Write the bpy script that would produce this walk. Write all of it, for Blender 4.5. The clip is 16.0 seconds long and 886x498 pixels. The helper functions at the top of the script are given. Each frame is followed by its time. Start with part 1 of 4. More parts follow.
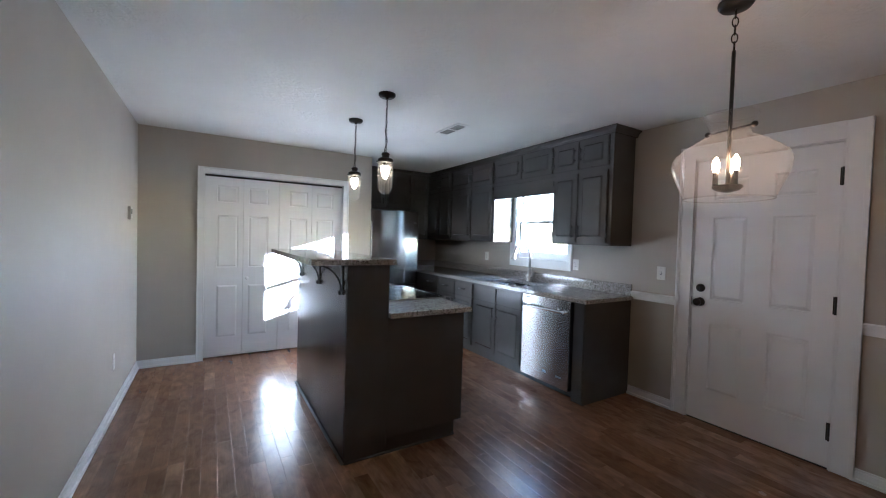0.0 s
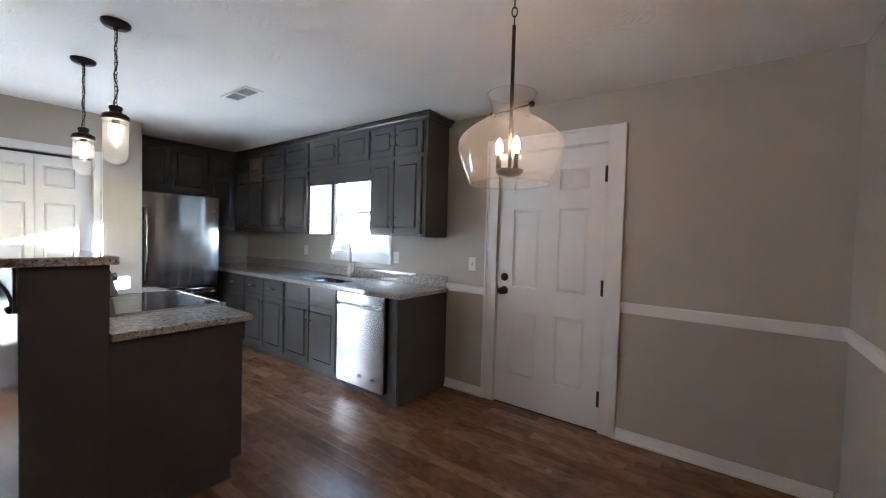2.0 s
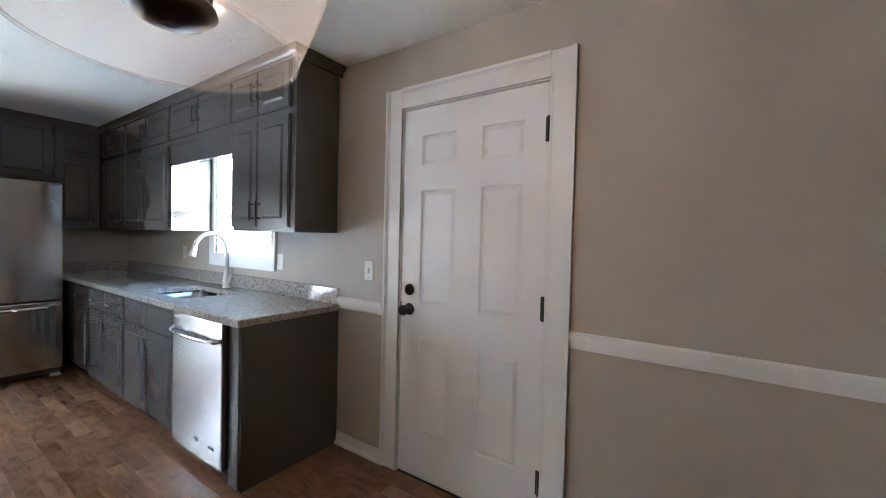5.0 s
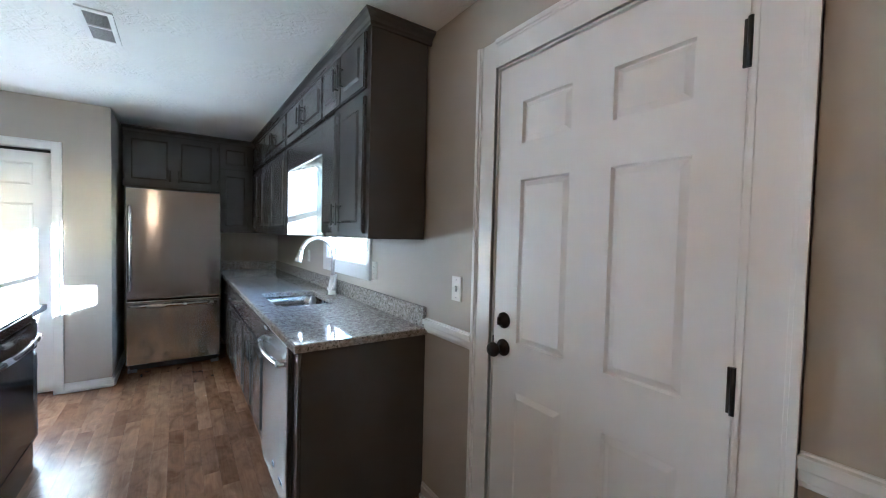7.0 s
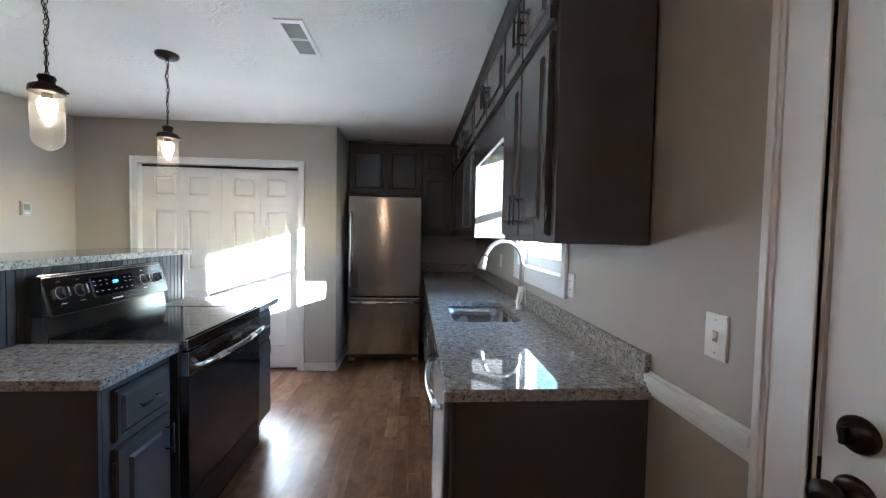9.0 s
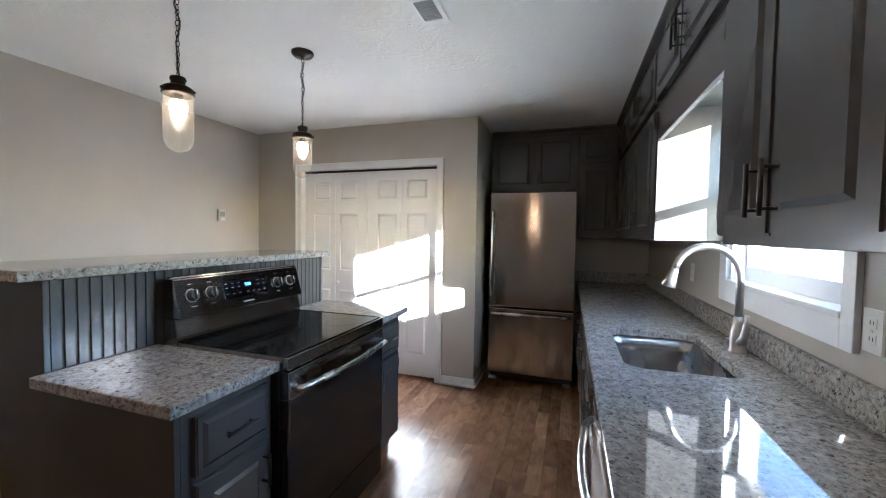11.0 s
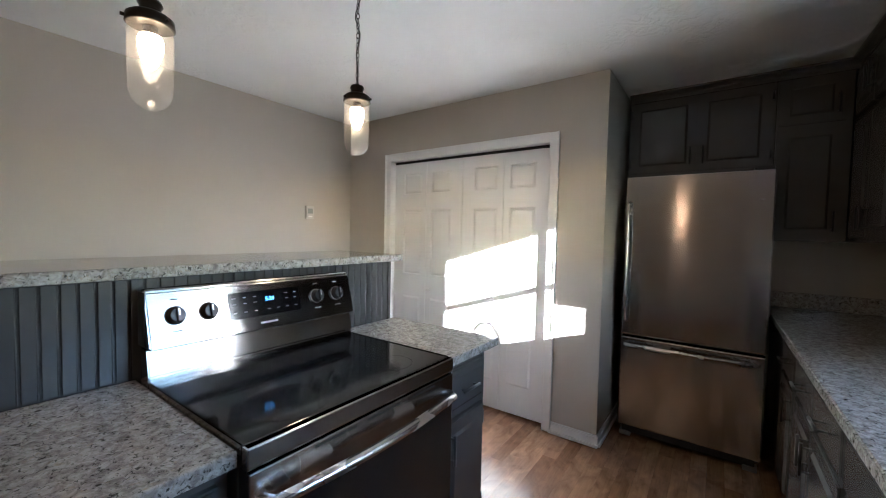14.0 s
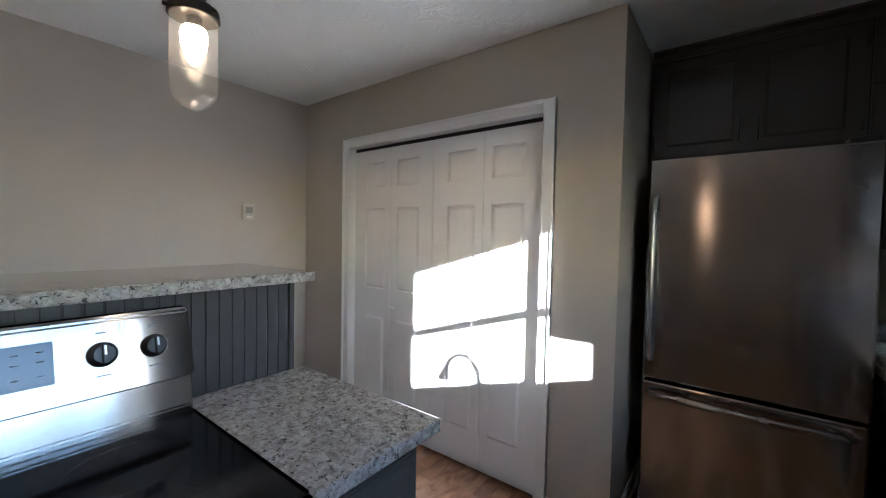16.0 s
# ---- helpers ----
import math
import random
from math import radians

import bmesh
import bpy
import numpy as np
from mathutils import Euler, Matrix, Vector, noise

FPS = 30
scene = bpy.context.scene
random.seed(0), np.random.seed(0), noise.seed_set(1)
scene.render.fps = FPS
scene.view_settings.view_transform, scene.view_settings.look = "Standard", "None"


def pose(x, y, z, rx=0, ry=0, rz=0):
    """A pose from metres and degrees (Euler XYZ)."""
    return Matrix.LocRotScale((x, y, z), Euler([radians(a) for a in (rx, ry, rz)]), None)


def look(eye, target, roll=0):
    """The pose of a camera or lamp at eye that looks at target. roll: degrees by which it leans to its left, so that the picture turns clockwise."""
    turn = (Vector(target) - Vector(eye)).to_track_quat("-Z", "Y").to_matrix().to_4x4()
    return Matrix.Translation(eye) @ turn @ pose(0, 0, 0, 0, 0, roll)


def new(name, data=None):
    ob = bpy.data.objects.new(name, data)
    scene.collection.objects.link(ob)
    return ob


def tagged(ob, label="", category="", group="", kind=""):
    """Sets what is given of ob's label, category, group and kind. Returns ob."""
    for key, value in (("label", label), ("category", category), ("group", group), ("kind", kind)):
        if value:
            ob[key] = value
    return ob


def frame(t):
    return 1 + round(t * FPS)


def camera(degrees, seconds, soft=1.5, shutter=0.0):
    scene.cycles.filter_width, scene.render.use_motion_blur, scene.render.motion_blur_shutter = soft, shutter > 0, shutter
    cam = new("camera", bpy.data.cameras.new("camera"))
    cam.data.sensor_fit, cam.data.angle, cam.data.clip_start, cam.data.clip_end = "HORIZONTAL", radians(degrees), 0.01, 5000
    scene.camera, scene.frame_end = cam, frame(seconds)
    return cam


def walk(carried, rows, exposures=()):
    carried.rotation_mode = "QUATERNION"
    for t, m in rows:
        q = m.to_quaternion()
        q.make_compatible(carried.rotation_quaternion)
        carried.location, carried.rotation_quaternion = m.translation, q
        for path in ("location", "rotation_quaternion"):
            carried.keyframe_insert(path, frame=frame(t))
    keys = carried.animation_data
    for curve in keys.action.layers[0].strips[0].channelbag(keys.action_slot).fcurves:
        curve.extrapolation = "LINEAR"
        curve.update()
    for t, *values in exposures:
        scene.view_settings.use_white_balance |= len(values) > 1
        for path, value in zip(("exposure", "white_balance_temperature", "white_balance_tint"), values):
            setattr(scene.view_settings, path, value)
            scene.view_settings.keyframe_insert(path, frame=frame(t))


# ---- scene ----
cam = camera(98.3, 16.0, soft=1.1)
PATH = [
    (0, (0.6, 0.382, 1.387), (1.638, 2.09, 1.332), 1.7),
    (0.5, (0.698, 0.37, 1.392), (1.931, 1.944, 1.328), 1.6),
    (1, (0.81, 0.374, 1.381), (2.197, 1.814, 1.322), 1.6),
    (1.5, (0.945, 0.399, 1.384), (2.45, 1.714, 1.314), 1.6),
    (2, (1.087, 0.453, 1.373), (2.698, 1.638, 1.309), 1.6),
    (2.5, (1.245, 0.482, 1.363), (2.927, 1.563, 1.305), 1.6),
    (3, (1.454, 0.488, 1.365), (3.168, 1.518, 1.3), 1.4),
    (3.5, (1.67, 0.489, 1.367), (3.391, 1.507, 1.301), 1.3),
    (4, (1.844, 0.512, 1.344), (3.562, 1.533, 1.28), 1.3),
    (4.2, (1.929, 0.528, 1.337), (3.646, 1.552, 1.28), 1.4),
    (6.3, (2.684, 0.661, 1.356), (4.08, 2.092, 1.292), 1.2),
    (6.5, (2.736, 0.698, 1.361), (4.071, 2.185, 1.295), 1.3),
    (7, (2.869, 0.802, 1.387), (4.008, 2.445, 1.319), 1.4),
    (7.5, (2.975, 0.917, 1.401), (3.903, 2.687, 1.327), 1.3),
    (8, (3.077, 1.048, 1.416), (3.756, 2.927, 1.332), 1.1),
    (8.5, (3.146, 1.17, 1.403), (3.544, 3.129, 1.325), 1.1),
    (9, (3.174, 1.319, 1.389), (3.321, 3.312, 1.31), 1.1),
    (9.5, (3.197, 1.47, 1.398), (3.102, 3.466, 1.313), 1.0),
    (9.7, (3.19, 1.513, 1.402), (3.014, 3.503, 1.312), 0.8),
    (11.8, (3.193, 2.07, 1.375), (2.351, 3.883, 1.299), 1.2),
    (12, (3.18, 2.113, 1.385), (2.294, 3.905, 1.306), 1.2),
    (12.5, (3.136, 2.211, 1.388), (2.155, 3.953, 1.31), 1.3),
    (13, (3.098, 2.329, 1.388), (2.024, 4.015, 1.311), 1.1),
    (13.5, (3.065, 2.451, 1.387), (1.926, 4.092, 1.305), 1.2),
    (14, (2.988, 2.601, 1.37), (1.823, 4.224, 1.287), 1.2),
    (14.5, (2.91, 2.756, 1.394), (1.739, 4.376, 1.301), 1.2),
    (15, (2.846, 2.94, 1.381), (1.674, 4.558, 1.302), 1.2),
    (15.5, (2.811, 3.137, 1.401), (1.632, 4.75, 1.32), 1.1),
    (16, (2.802, 3.341, 1.392), (1.595, 4.934, 1.317), 1.1),
]
EXPO = [(0.0, 5.0, 5050, 9), (2.0, 5.46, 5250, 8), (4.0, 5.82, 5280, 8), (6.5, 5.77, 4950, 2), (9.0, 5.17, 5350, 6), (12.5, 5.02, 5700, 11), (14.0, 4.82, 5750, 10), (15.0, 4.45, 5700, 11), (16.0, 4.2, 5620, 11)]
walk(cam, [(t, look(eye, target, roll)) for t, eye, target, roll in PATH], EXPO)
SKY, SUN, LAMP = 0.118, 5.0, 3.0

# ---- world, sun ----
SUN_WAY = Vector((-1.5, 1.0, -0.4575)).normalized()
sun_elev = math.asin(-SUN_WAY.z)
world = bpy.data.worlds.new("sky")
scene.world = world
world.use_nodes = True
wn = world.node_tree
sky = wn.nodes.new("ShaderNodeTexSky")
sky.sky_type, sky.sun_disc = "NISHITA", False
sky.sun_elevation, sky.sun_rotation = sun_elev, math.atan2(-SUN_WAY.x, -SUN_WAY.y)
sky.air_density, sky.dust_density, sky.ozone_density = 0.9, 0.3, 1.0
wn.nodes["Background"].inputs["Strength"].default_value = SKY
wn.links.new(sky.outputs[0], wn.nodes["Background"].inputs["Color"])
sun = new("sun", bpy.data.lights.new("sun", "SUN"))
sun.data.energy, sun.data.angle, sun.data.color = SUN, radians(0.5), (1.0, 0.98, 0.95)
sun.matrix_world = look((20, -10, 9), Vector((20, -10, 9)) + SUN_WAY)


# ---- materials ----
def mat(name, color=(0.5, 0.5, 0.5), rough=0.5, metal=0.0):
    m = bpy.data.materials.new(name)
    m.use_nodes = True
    b = m.node_tree.nodes["Principled BSDF"]
    b.inputs["Base Color"].default_value = (*color, 1)
    b.inputs["Roughness"].default_value = rough
    b.inputs["Metallic"].default_value = metal
    return m, m.node_tree.nodes, m.node_tree.links, b


def place(n, l, stretch=(1, 1, 1)):
    """World position, stretched."""
    mp = n.new("ShaderNodeMapping")
    mp.inputs["Scale"].default_value = stretch
    l.new(n.new("ShaderNodeNewGeometry").outputs["Position"], mp.inputs["Vector"])
    return mp.outputs[0]


def noise_at(n, l, where, scale, detail=4, rough=0.55, twist=0.0):
    t = n.new("ShaderNodeTexNoise")
    t.inputs["Scale"].default_value, t.inputs["Detail"].default_value = scale, detail
    t.inputs["Roughness"].default_value, t.inputs["Distortion"].default_value = rough, twist
    l.new(where, t.inputs["Vector"])
    return t.outputs["Fac"]


def ramp(n, l, fac, stops, soft=True):
    r = n.new("ShaderNodeValToRGB")
    e = r.color_ramp.elements
    while len(e) < len(stops):
        e.new(0.5)
    for el, (p, c) in zip(e, stops):
        el.position, el.color = p, (*c, 1)
    if not soft:
        r.color_ramp.interpolation = "CONSTANT"
    l.new(fac, r.inputs["Fac"])
    return r.outputs["Color"]


def mixed(n, l, fac, a, b, kind="MIX"):
    m = n.new("ShaderNodeMix")
    m.data_type, m.blend_type = "RGBA", kind
    for sock, v in ((m.inputs["Factor"], fac), (m.inputs[6], a), (m.inputs[7], b)):
        if isinstance(v, (int, float)):
            sock.default_value = v
        elif isinstance(v, tuple):
            sock.default_value = (*v, 1)
        else:
            l.new(v, sock)
    return m.outputs[2]


def bump(n, l, b, height, strength, dist):
    k = n.new("ShaderNodeBump")
    k.inputs["Strength"].default_value, k.inputs["Distance"].default_value = strength, dist
    l.new(height, k.inputs["Height"])
    l.new(k.outputs[0], b.inputs["Normal"])


def span(n, l, fac, lo, hi):
    r = n.new("ShaderNodeMapRange")
    r.inputs["To Min"].default_value, r.inputs["To Max"].default_value = lo, hi
    l.new(fac, r.inputs["Value"])
    return r.outputs[0]


def painted(name, color, rough, vary=0.06, relief=0.15, grain=220.0, dist=0.0006):
    m, n, l, b = mat(name, color, rough)
    p = place(n, l)
    big, fine = noise_at(n, l, p, 2.2, 3), noise_at(n, l, p, grain, 3)
    lo, hi = tuple(c * (1 - vary) for c in color), tuple(min(1, c * (1 + vary)) for c in color)
    l.new(ramp(n, l, big, [(0.3, lo), (0.7, hi)]), b.inputs["Base Color"])
    l.new(span(n, l, noise_at(n, l, p, 6, 2), rough - 0.03, rough + 0.03), b.inputs["Roughness"])
    bump(n, l, b, fine, relief, dist)
    return m


WALL = painted("wall_paint", (0.45, 0.412, 0.36), 0.62, 0.03, 0.2, 160, 0.001)
WHITE = painted("white_trim_paint", (0.80, 0.80, 0.80), 0.38, 0.02, 0.1)
DOORWHITE = painted("white_door_paint", (0.82, 0.82, 0.825), 0.42, 0.02, 0.12, 120)
CAB = painted("dark_cabinet_paint", (0.080, 0.076, 0.073), 0.25, 0.10, 0.05, 140, 0.0006)
BLACK = painted("black_metal", (0.018, 0.017, 0.016), 0.38, 0.2)
BRONZE = painted("dark_bronze", (0.035, 0.028, 0.023), 0.35, 0.2)
BRONZE.node_tree.nodes["Principled BSDF"].inputs["Metallic"].default_value = 0.7
PLASTIC = painted("white_plastic", (0.75, 0.74, 0.70), 0.35, 0.02, 0.05)
DARK = painted("dark_void", (0.012, 0.012, 0.012), 0.7, 0.1)
OUTSIDE = painted("outside_ground", (0.085, 0.095, 0.055), 0.9, 0.3, 0.4, 12, 0.01)


def make_ceiling():
    m, n, l, b = mat("ceiling_paint", (0.72, 0.72, 0.71), 0.75)
    p = place(n, l)
    patch = ramp(n, l, noise_at(n, l, p, 3.0, 2), [(0.42, (0, 0, 0)), (0.62, (1, 1, 1))])
    swirl = noise_at(n, l, p, 15, 4, 0.55, 1.8)
    h = mixed(n, l, patch, (0.5, 0.5, 0.5), ramp(n, l, swirl, [(0.42, (0, 0, 0)), (0.6, (1, 1, 1))]))
    bump(n, l, b, h, 0.42, 0.009)
    l.new(ramp(n, l, noise_at(n, l, p, 1.4, 4), [(0.3, (0.77, 0.77, 0.76)), (0.7, (0.82, 0.82, 0.81))]), b.inputs["Base Color"])
    return m


def make_wood():
    m, n, l, b = mat("oak_plank", (0.2, 0.115, 0.065), 0.27)
    info = n.new("ShaderNodeObjectInfo").outputs["Random"]
    isl = n.new("ShaderNodeNewGeometry").outputs["Random Per Island"]
    add = n.new("ShaderNodeMath")
    add.operation = "ADD"
    l.new(info, add.inputs[0]), l.new(isl, add.inputs[1])
    fr = n.new("ShaderNodeMath")
    fr.operation = "FRACT"
    l.new(add.outputs[0], fr.inputs[0])
    own = n.new("ShaderNodeMath")
    own.operation, own.inputs[1].default_value = "MULTIPLY", 37.0
    l.new(fr.outputs[0], own.inputs[0])

    def own_place(stretch):
        move = n.new("ShaderNodeVectorMath")
        l.new(place(n, l, stretch), move.inputs[0])
        l.new(own.outputs[0], move.inputs[1])
        return move.outputs[0]

    base = ramp(n, l, fr.outputs[0], [(0.0, (0.180, 0.088, 0.046)), (0.3, (0.208, 0.106, 0.058)), (0.65, (0.235, 0.125, 0.070)), (0.9, (0.265, 0.146, 0.084)), (1.0, (0.30, 0.17, 0.10))])
    grain = ramp(n, l, noise_at(n, l, own_place((70, 3.0, 1)), 1.6, 4, 0.6, 0.3), [(0.25, (0.78, 0.75, 0.72)), (0.55, (1, 1, 1)), (0.8, (1.12, 1.12, 1.1))])
    figure = ramp(n, l, noise_at(n, l, own_place((8, 4.0, 1)), 1.6, 3, 0.55, 0.9), [(0.28, (0.64, 0.57, 0.51)), (0.5, (1, 1, 1)), (0.72, (1.36, 1.33, 1.27))])
    knots = n.new("ShaderNodeTexVoronoi")
    knots.inputs["Scale"].default_value = 2.6
    l.new(own_place((1, 0.8, 1)), knots.inputs["Vector"])
    spot = ramp(n, l, knots.outputs["Distance"], [(0.01, (0.68, 0.6, 0.54)), (0.05, (1, 1, 1))])
    c = mixed(n, l, 0.8, base, grain, "MULTIPLY")
    c = mixed(n, l, 0.9, c, figure, "MULTIPLY")
    c = mixed(n, l, 0.8, c, spot, "MULTIPLY")
    l.new(c, b.inputs["Base Color"])
    l.new(span(n, l, noise_at(n, l, place(n, l), 5, 3), 0.2, 0.3), b.inputs["Roughness"])
    bump(n, l, b, noise_at(n, l, own_place((70, 3.0, 1)), 1.6, 3), 0.04, 0.0006)
    return m


def make_granite():
    m, n, l, b = mat("speckled_granite", (0.5, 0.48, 0.45), 0.1)
    p = place(n, l)
    warm = ramp(n, l, noise_at(n, l, p, 50, 6, 0.7, 0.6), [(0.33, (0.20, 0.19, 0.18)), (0.43, (0.31, 0.29, 0.27)), (0.53, (0.43, 0.412, 0.39)), (0.68, (0.58, 0.565, 0.54))])
    dark = ramp(n, l, noise_at(n, l, p, 95, 4, 0.6, 1.0), [(0.36, (0.2, 0.21, 0.205)), (0.44, (1, 1, 1))])
    tan = ramp(n, l, noise_at(n, l, p, 80, 3, 0.5, 0.4), [(0.6, (1, 1, 1)), (0.7, (0.8, 0.66, 0.52))])
    c = mixed(n, l, 1.0, warm, dark, "MULTIPLY")
    c = mixed(n, l, 0.55, c, tan, "MULTIPLY")
    l.new(c, b.inputs["Base Color"])
    l.new(span(n, l, noise_at(n, l, p, 18, 3), 0.025, 0.06), b.inputs["Roughness"])
    return m


def make_steel(name, way, color=(0.50, 0.49, 0.48), rough=0.3):
    """Brushed steel whose highlights spread across the brushing."""
    m, n, l, b = mat(name, color, rough, 1.0)
    st = tuple(1.0 if abs(c) > 0.5 else 40.0 for c in way)
    lines = noise_at(n, l, place(n, l, st), 3.0, 3)
    l.new(span(n, l, lines, rough - 0.008, rough + 0.012), b.inputs["Roughness"])
    b.inputs["Anisotropic"].default_value = 0.9
    tangent = n.new("ShaderNodeCombineXYZ")
    for i in range(3):
        tangent.inputs[i].default_value = (0.0, 0.0, 1.0)[i]
    l.new(tangent.outputs[0], b.inputs["Tangent"])
    smudge = noise_at(n, l, place(n, l), 3.5, 4)
    l.new(ramp(n, l, smudge, [(0.3, tuple(c * 0.93 for c in color)), (0.7, color)]), b.inputs["Base Color"])
    return m


def make_clear(name, tint, gloss, rough=0.02, haze=0.0):
    """Thin clear glass: light passes straight, gloss by Fresnel."""
    m, n, l, b = mat(name)
    n.remove(b)
    tr, gl, mx = n.new("ShaderNodeBsdfTransparent"), n.new("ShaderNodeBsdfGlossy"), n.new("ShaderNodeMixShader")
    lw = n.new("ShaderNodeLayerWeight")
    lw.inputs["Blend"].default_value = 0.5
    pw = n.new("ShaderNodeMath")
    pw.operation, pw.inputs[1].default_value = "POWER", 3.0
    l.new(lw.outputs["Facing"], pw.inputs[0])
    fr = n.new("ShaderNodeMapRange")
    fr.inputs["To Min"].default_value, fr.inputs["To Max"].default_value = gloss, 0.5
    l.new(pw.outputs[0], fr.inputs["Value"])
    tr.inputs["Color"].default_value, gl.inputs["Roughness"].default_value = (*tint, 1), rough
    l.new(fr.outputs[0], mx.inputs[0]), l.new(tr.outputs[0], mx.inputs[1]), l.new(gl.outputs[0], mx.inputs[2])
    out = mx.outputs[0]
    if haze:
        tl, df, half, last = n.new("ShaderNodeBsdfTranslucent"), n.new("ShaderNodeBsdfDiffuse"), n.new("ShaderNodeMixShader"), n.new("ShaderNodeMixShader")
        half.inputs[0].default_value, last.inputs[0].default_value = 0.4, haze
        l.new(tl.outputs[0], half.inputs[1]), l.new(df.outputs[0], half.inputs[2])
        l.new(out, last.inputs[1]), l.new(half.outputs[0], last.inputs[2])
        out = last.outputs[0]
    l.new(out, n["Material Output"].inputs["Surface"])
    return m


def make_glow(name, color, strength):
    m, n, l, b = mat(name, color, 0.4)
    b.inputs["Emission Color"].default_value = (*color, 1)
    b.inputs["Emission Strength"].default_value = strength
    return m


CEIL, WOOD, GRANITE = make_ceiling(), make_wood(), make_granite()
STEEL_Y = make_steel("brushed_steel_range", (0, 1, 0), (0.47, 0.465, 0.46), 0.17)
STEEL_X = make_steel("brushed_steel_fridge", (1, 0, 0), (0.45, 0.45, 0.45), 0.13)
STEEL_DW = make_steel("brushed_steel_dishwasher", (0, 1, 0), (0.55, 0.55, 0.55), 0.25)
SATIN = painted("satin_steel_handle", (0.60, 0.595, 0.59), 0.27, 0.04)
SATIN.node_tree.nodes["Principled BSDF"].inputs["Metallic"].default_value = 1.0
NICKEL = painted("brushed_nickel", (0.50, 0.485, 0.465), 0.3, 0.04)
NICKEL.node_tree.nodes["Principled BSDF"].inputs["Metallic"].default_value = 1.0
SINK_STEEL = painted("sink_steel", (0.36, 0.36, 0.355), 0.27, 0.06, 0.2, 300)
SINK_STEEL.node_tree.nodes["Principled BSDF"].inputs["Metallic"].default_value = 1.0
COOKTOP = painted("black_ceramic_glass", (0.008, 0.008, 0.009), 0.1, 0.1, 0.0)
OVENGLASS = painted("black_oven_glass", (0.018, 0.015, 0.013), 0.12, 0.1, 0.0)
PANE = make_clear("window_glass", (0.98, 0.99, 0.99), 0.03)
SHADE = make_clear("lamp_glass", (0.985, 0.978, 0.97), 0.035, 0.03, 0.035)
SHADE_WIDE = make_clear("dining_lamp_glass", (0.985, 0.975, 0.965), 0.035, 0.03, 0.055)
BULB = make_glow("warm_bulb", (1.0, 0.60, 0.33), LAMP * 1.5)
BULB_P = make_glow("soft_bulb", (1.0, 0.74, 0.46), LAMP * 0.65)
CLOCK = make_glow("blue_digits", (0.12, 0.45, 1.0), 0.25)
GREYMARK = painted("grey_print", (0.30, 0.30, 0.31), 0.5, 0.05, 0)


# ---- mesh helpers ----
def box(bm, x0, x1, y0, y1, z0, z1, bev=0.0):
    vs = [bm.verts.new((x, y, z)) for x in (x0, x1) for y in (y0, y1) for z in (z0, z1)]
    fs = [bm.faces.new([vs[i] for i in q]) for q in ((0, 1, 3, 2), (4, 6, 7, 5), (0, 4, 5, 1), (2, 3, 7, 6), (0, 2, 6, 4), (1, 5, 7, 3))]
    if bev:
        es = list({e for f in fs for e in f.edges})
        bmesh.ops.bevel(bm, geom=es, offset=bev, segments=2, profile=0.6, affect="EDGES")
    return bm


def boxes(*rows, bev=0.0):
    bm = bmesh.new()
    for r in rows:
        box(bm, *r, bev=bev)
    return bm


def tube(bm, path, r, seg=10, caps=True):
    """A round bar along a path of points; r may be one radius or one for each point."""
    pts = [Vector(p) for p in path]
    rs = r if isinstance(r, (list, tuple)) else [r] * len(pts)
    rings, side = [], None
    for i, p in enumerate(pts):
        d = (pts[min(i + 1, len(pts) - 1)] - pts[max(i - 1, 0)]).normalized()
        if side is None:
            side = d.orthogonal().normalized()
        side = (side - d * side.dot(d)).normalized()
        up = d.cross(side)
        rings.append([bm.verts.new(p + rs[i] * (math.cos(a) * side + math.sin(a) * up)) for a in (2 * math.pi * k / seg for k in range(seg))])
    for a, b in zip(rings, rings[1:]):
        for k in range(seg):
            bm.faces.new((a[k], a[(k + 1) % seg], b[(k + 1) % seg], b[k])).smooth = True
    if caps:
        bm.faces.new(rings[0][::-1])
        bm.faces.new(rings[-1])
    return bm


def lathe(bm, rows, cx=0.0, cy=0.0, seg=32, close=False):
    """Turned shape about a vertical axis from rows of radius and height."""
    rings = [[bm.verts.new((cx + r * math.cos(2 * math.pi * k / seg), cy + r * math.sin(2 * math.pi * k / seg), z)) for k in range(seg)] for r, z in rows]
    for a, b in zip(rings, rings[1:]):
        for k in range(seg):
            bm.faces.new((a[k], a[(k + 1) % seg], b[(k + 1) % seg], b[k])).smooth = True
    if close:
        bm.faces.new(rings[0][::-1])
        bm.faces.new(rings[-1])
    return bm


def ring(bm, m, rad, r, long=1.0, seg=14, sub=6):
    """A chain link or hoop, in the pose m."""
    rings = []
    for i in range(seg):
        a = 2 * math.pi * i / seg
        c = Vector((rad * math.cos(a), 0, rad * long * math.sin(a)))
        o = Vector((math.cos(a), 0, math.sin(a)))
        rings.append([bm.verts.new(m @ (c + r * (math.cos(b) * o + math.sin(b) * Vector((0, 1, 0))))) for b in (2 * math.pi * k / sub for k in range(sub))])
    for i in range(seg):
        a, b = rings[i], rings[(i + 1) % seg]
        for k in range(sub):
            bm.faces.new((a[k], b[k], b[(k + 1) % sub], a[(k + 1) % sub])).smooth = True


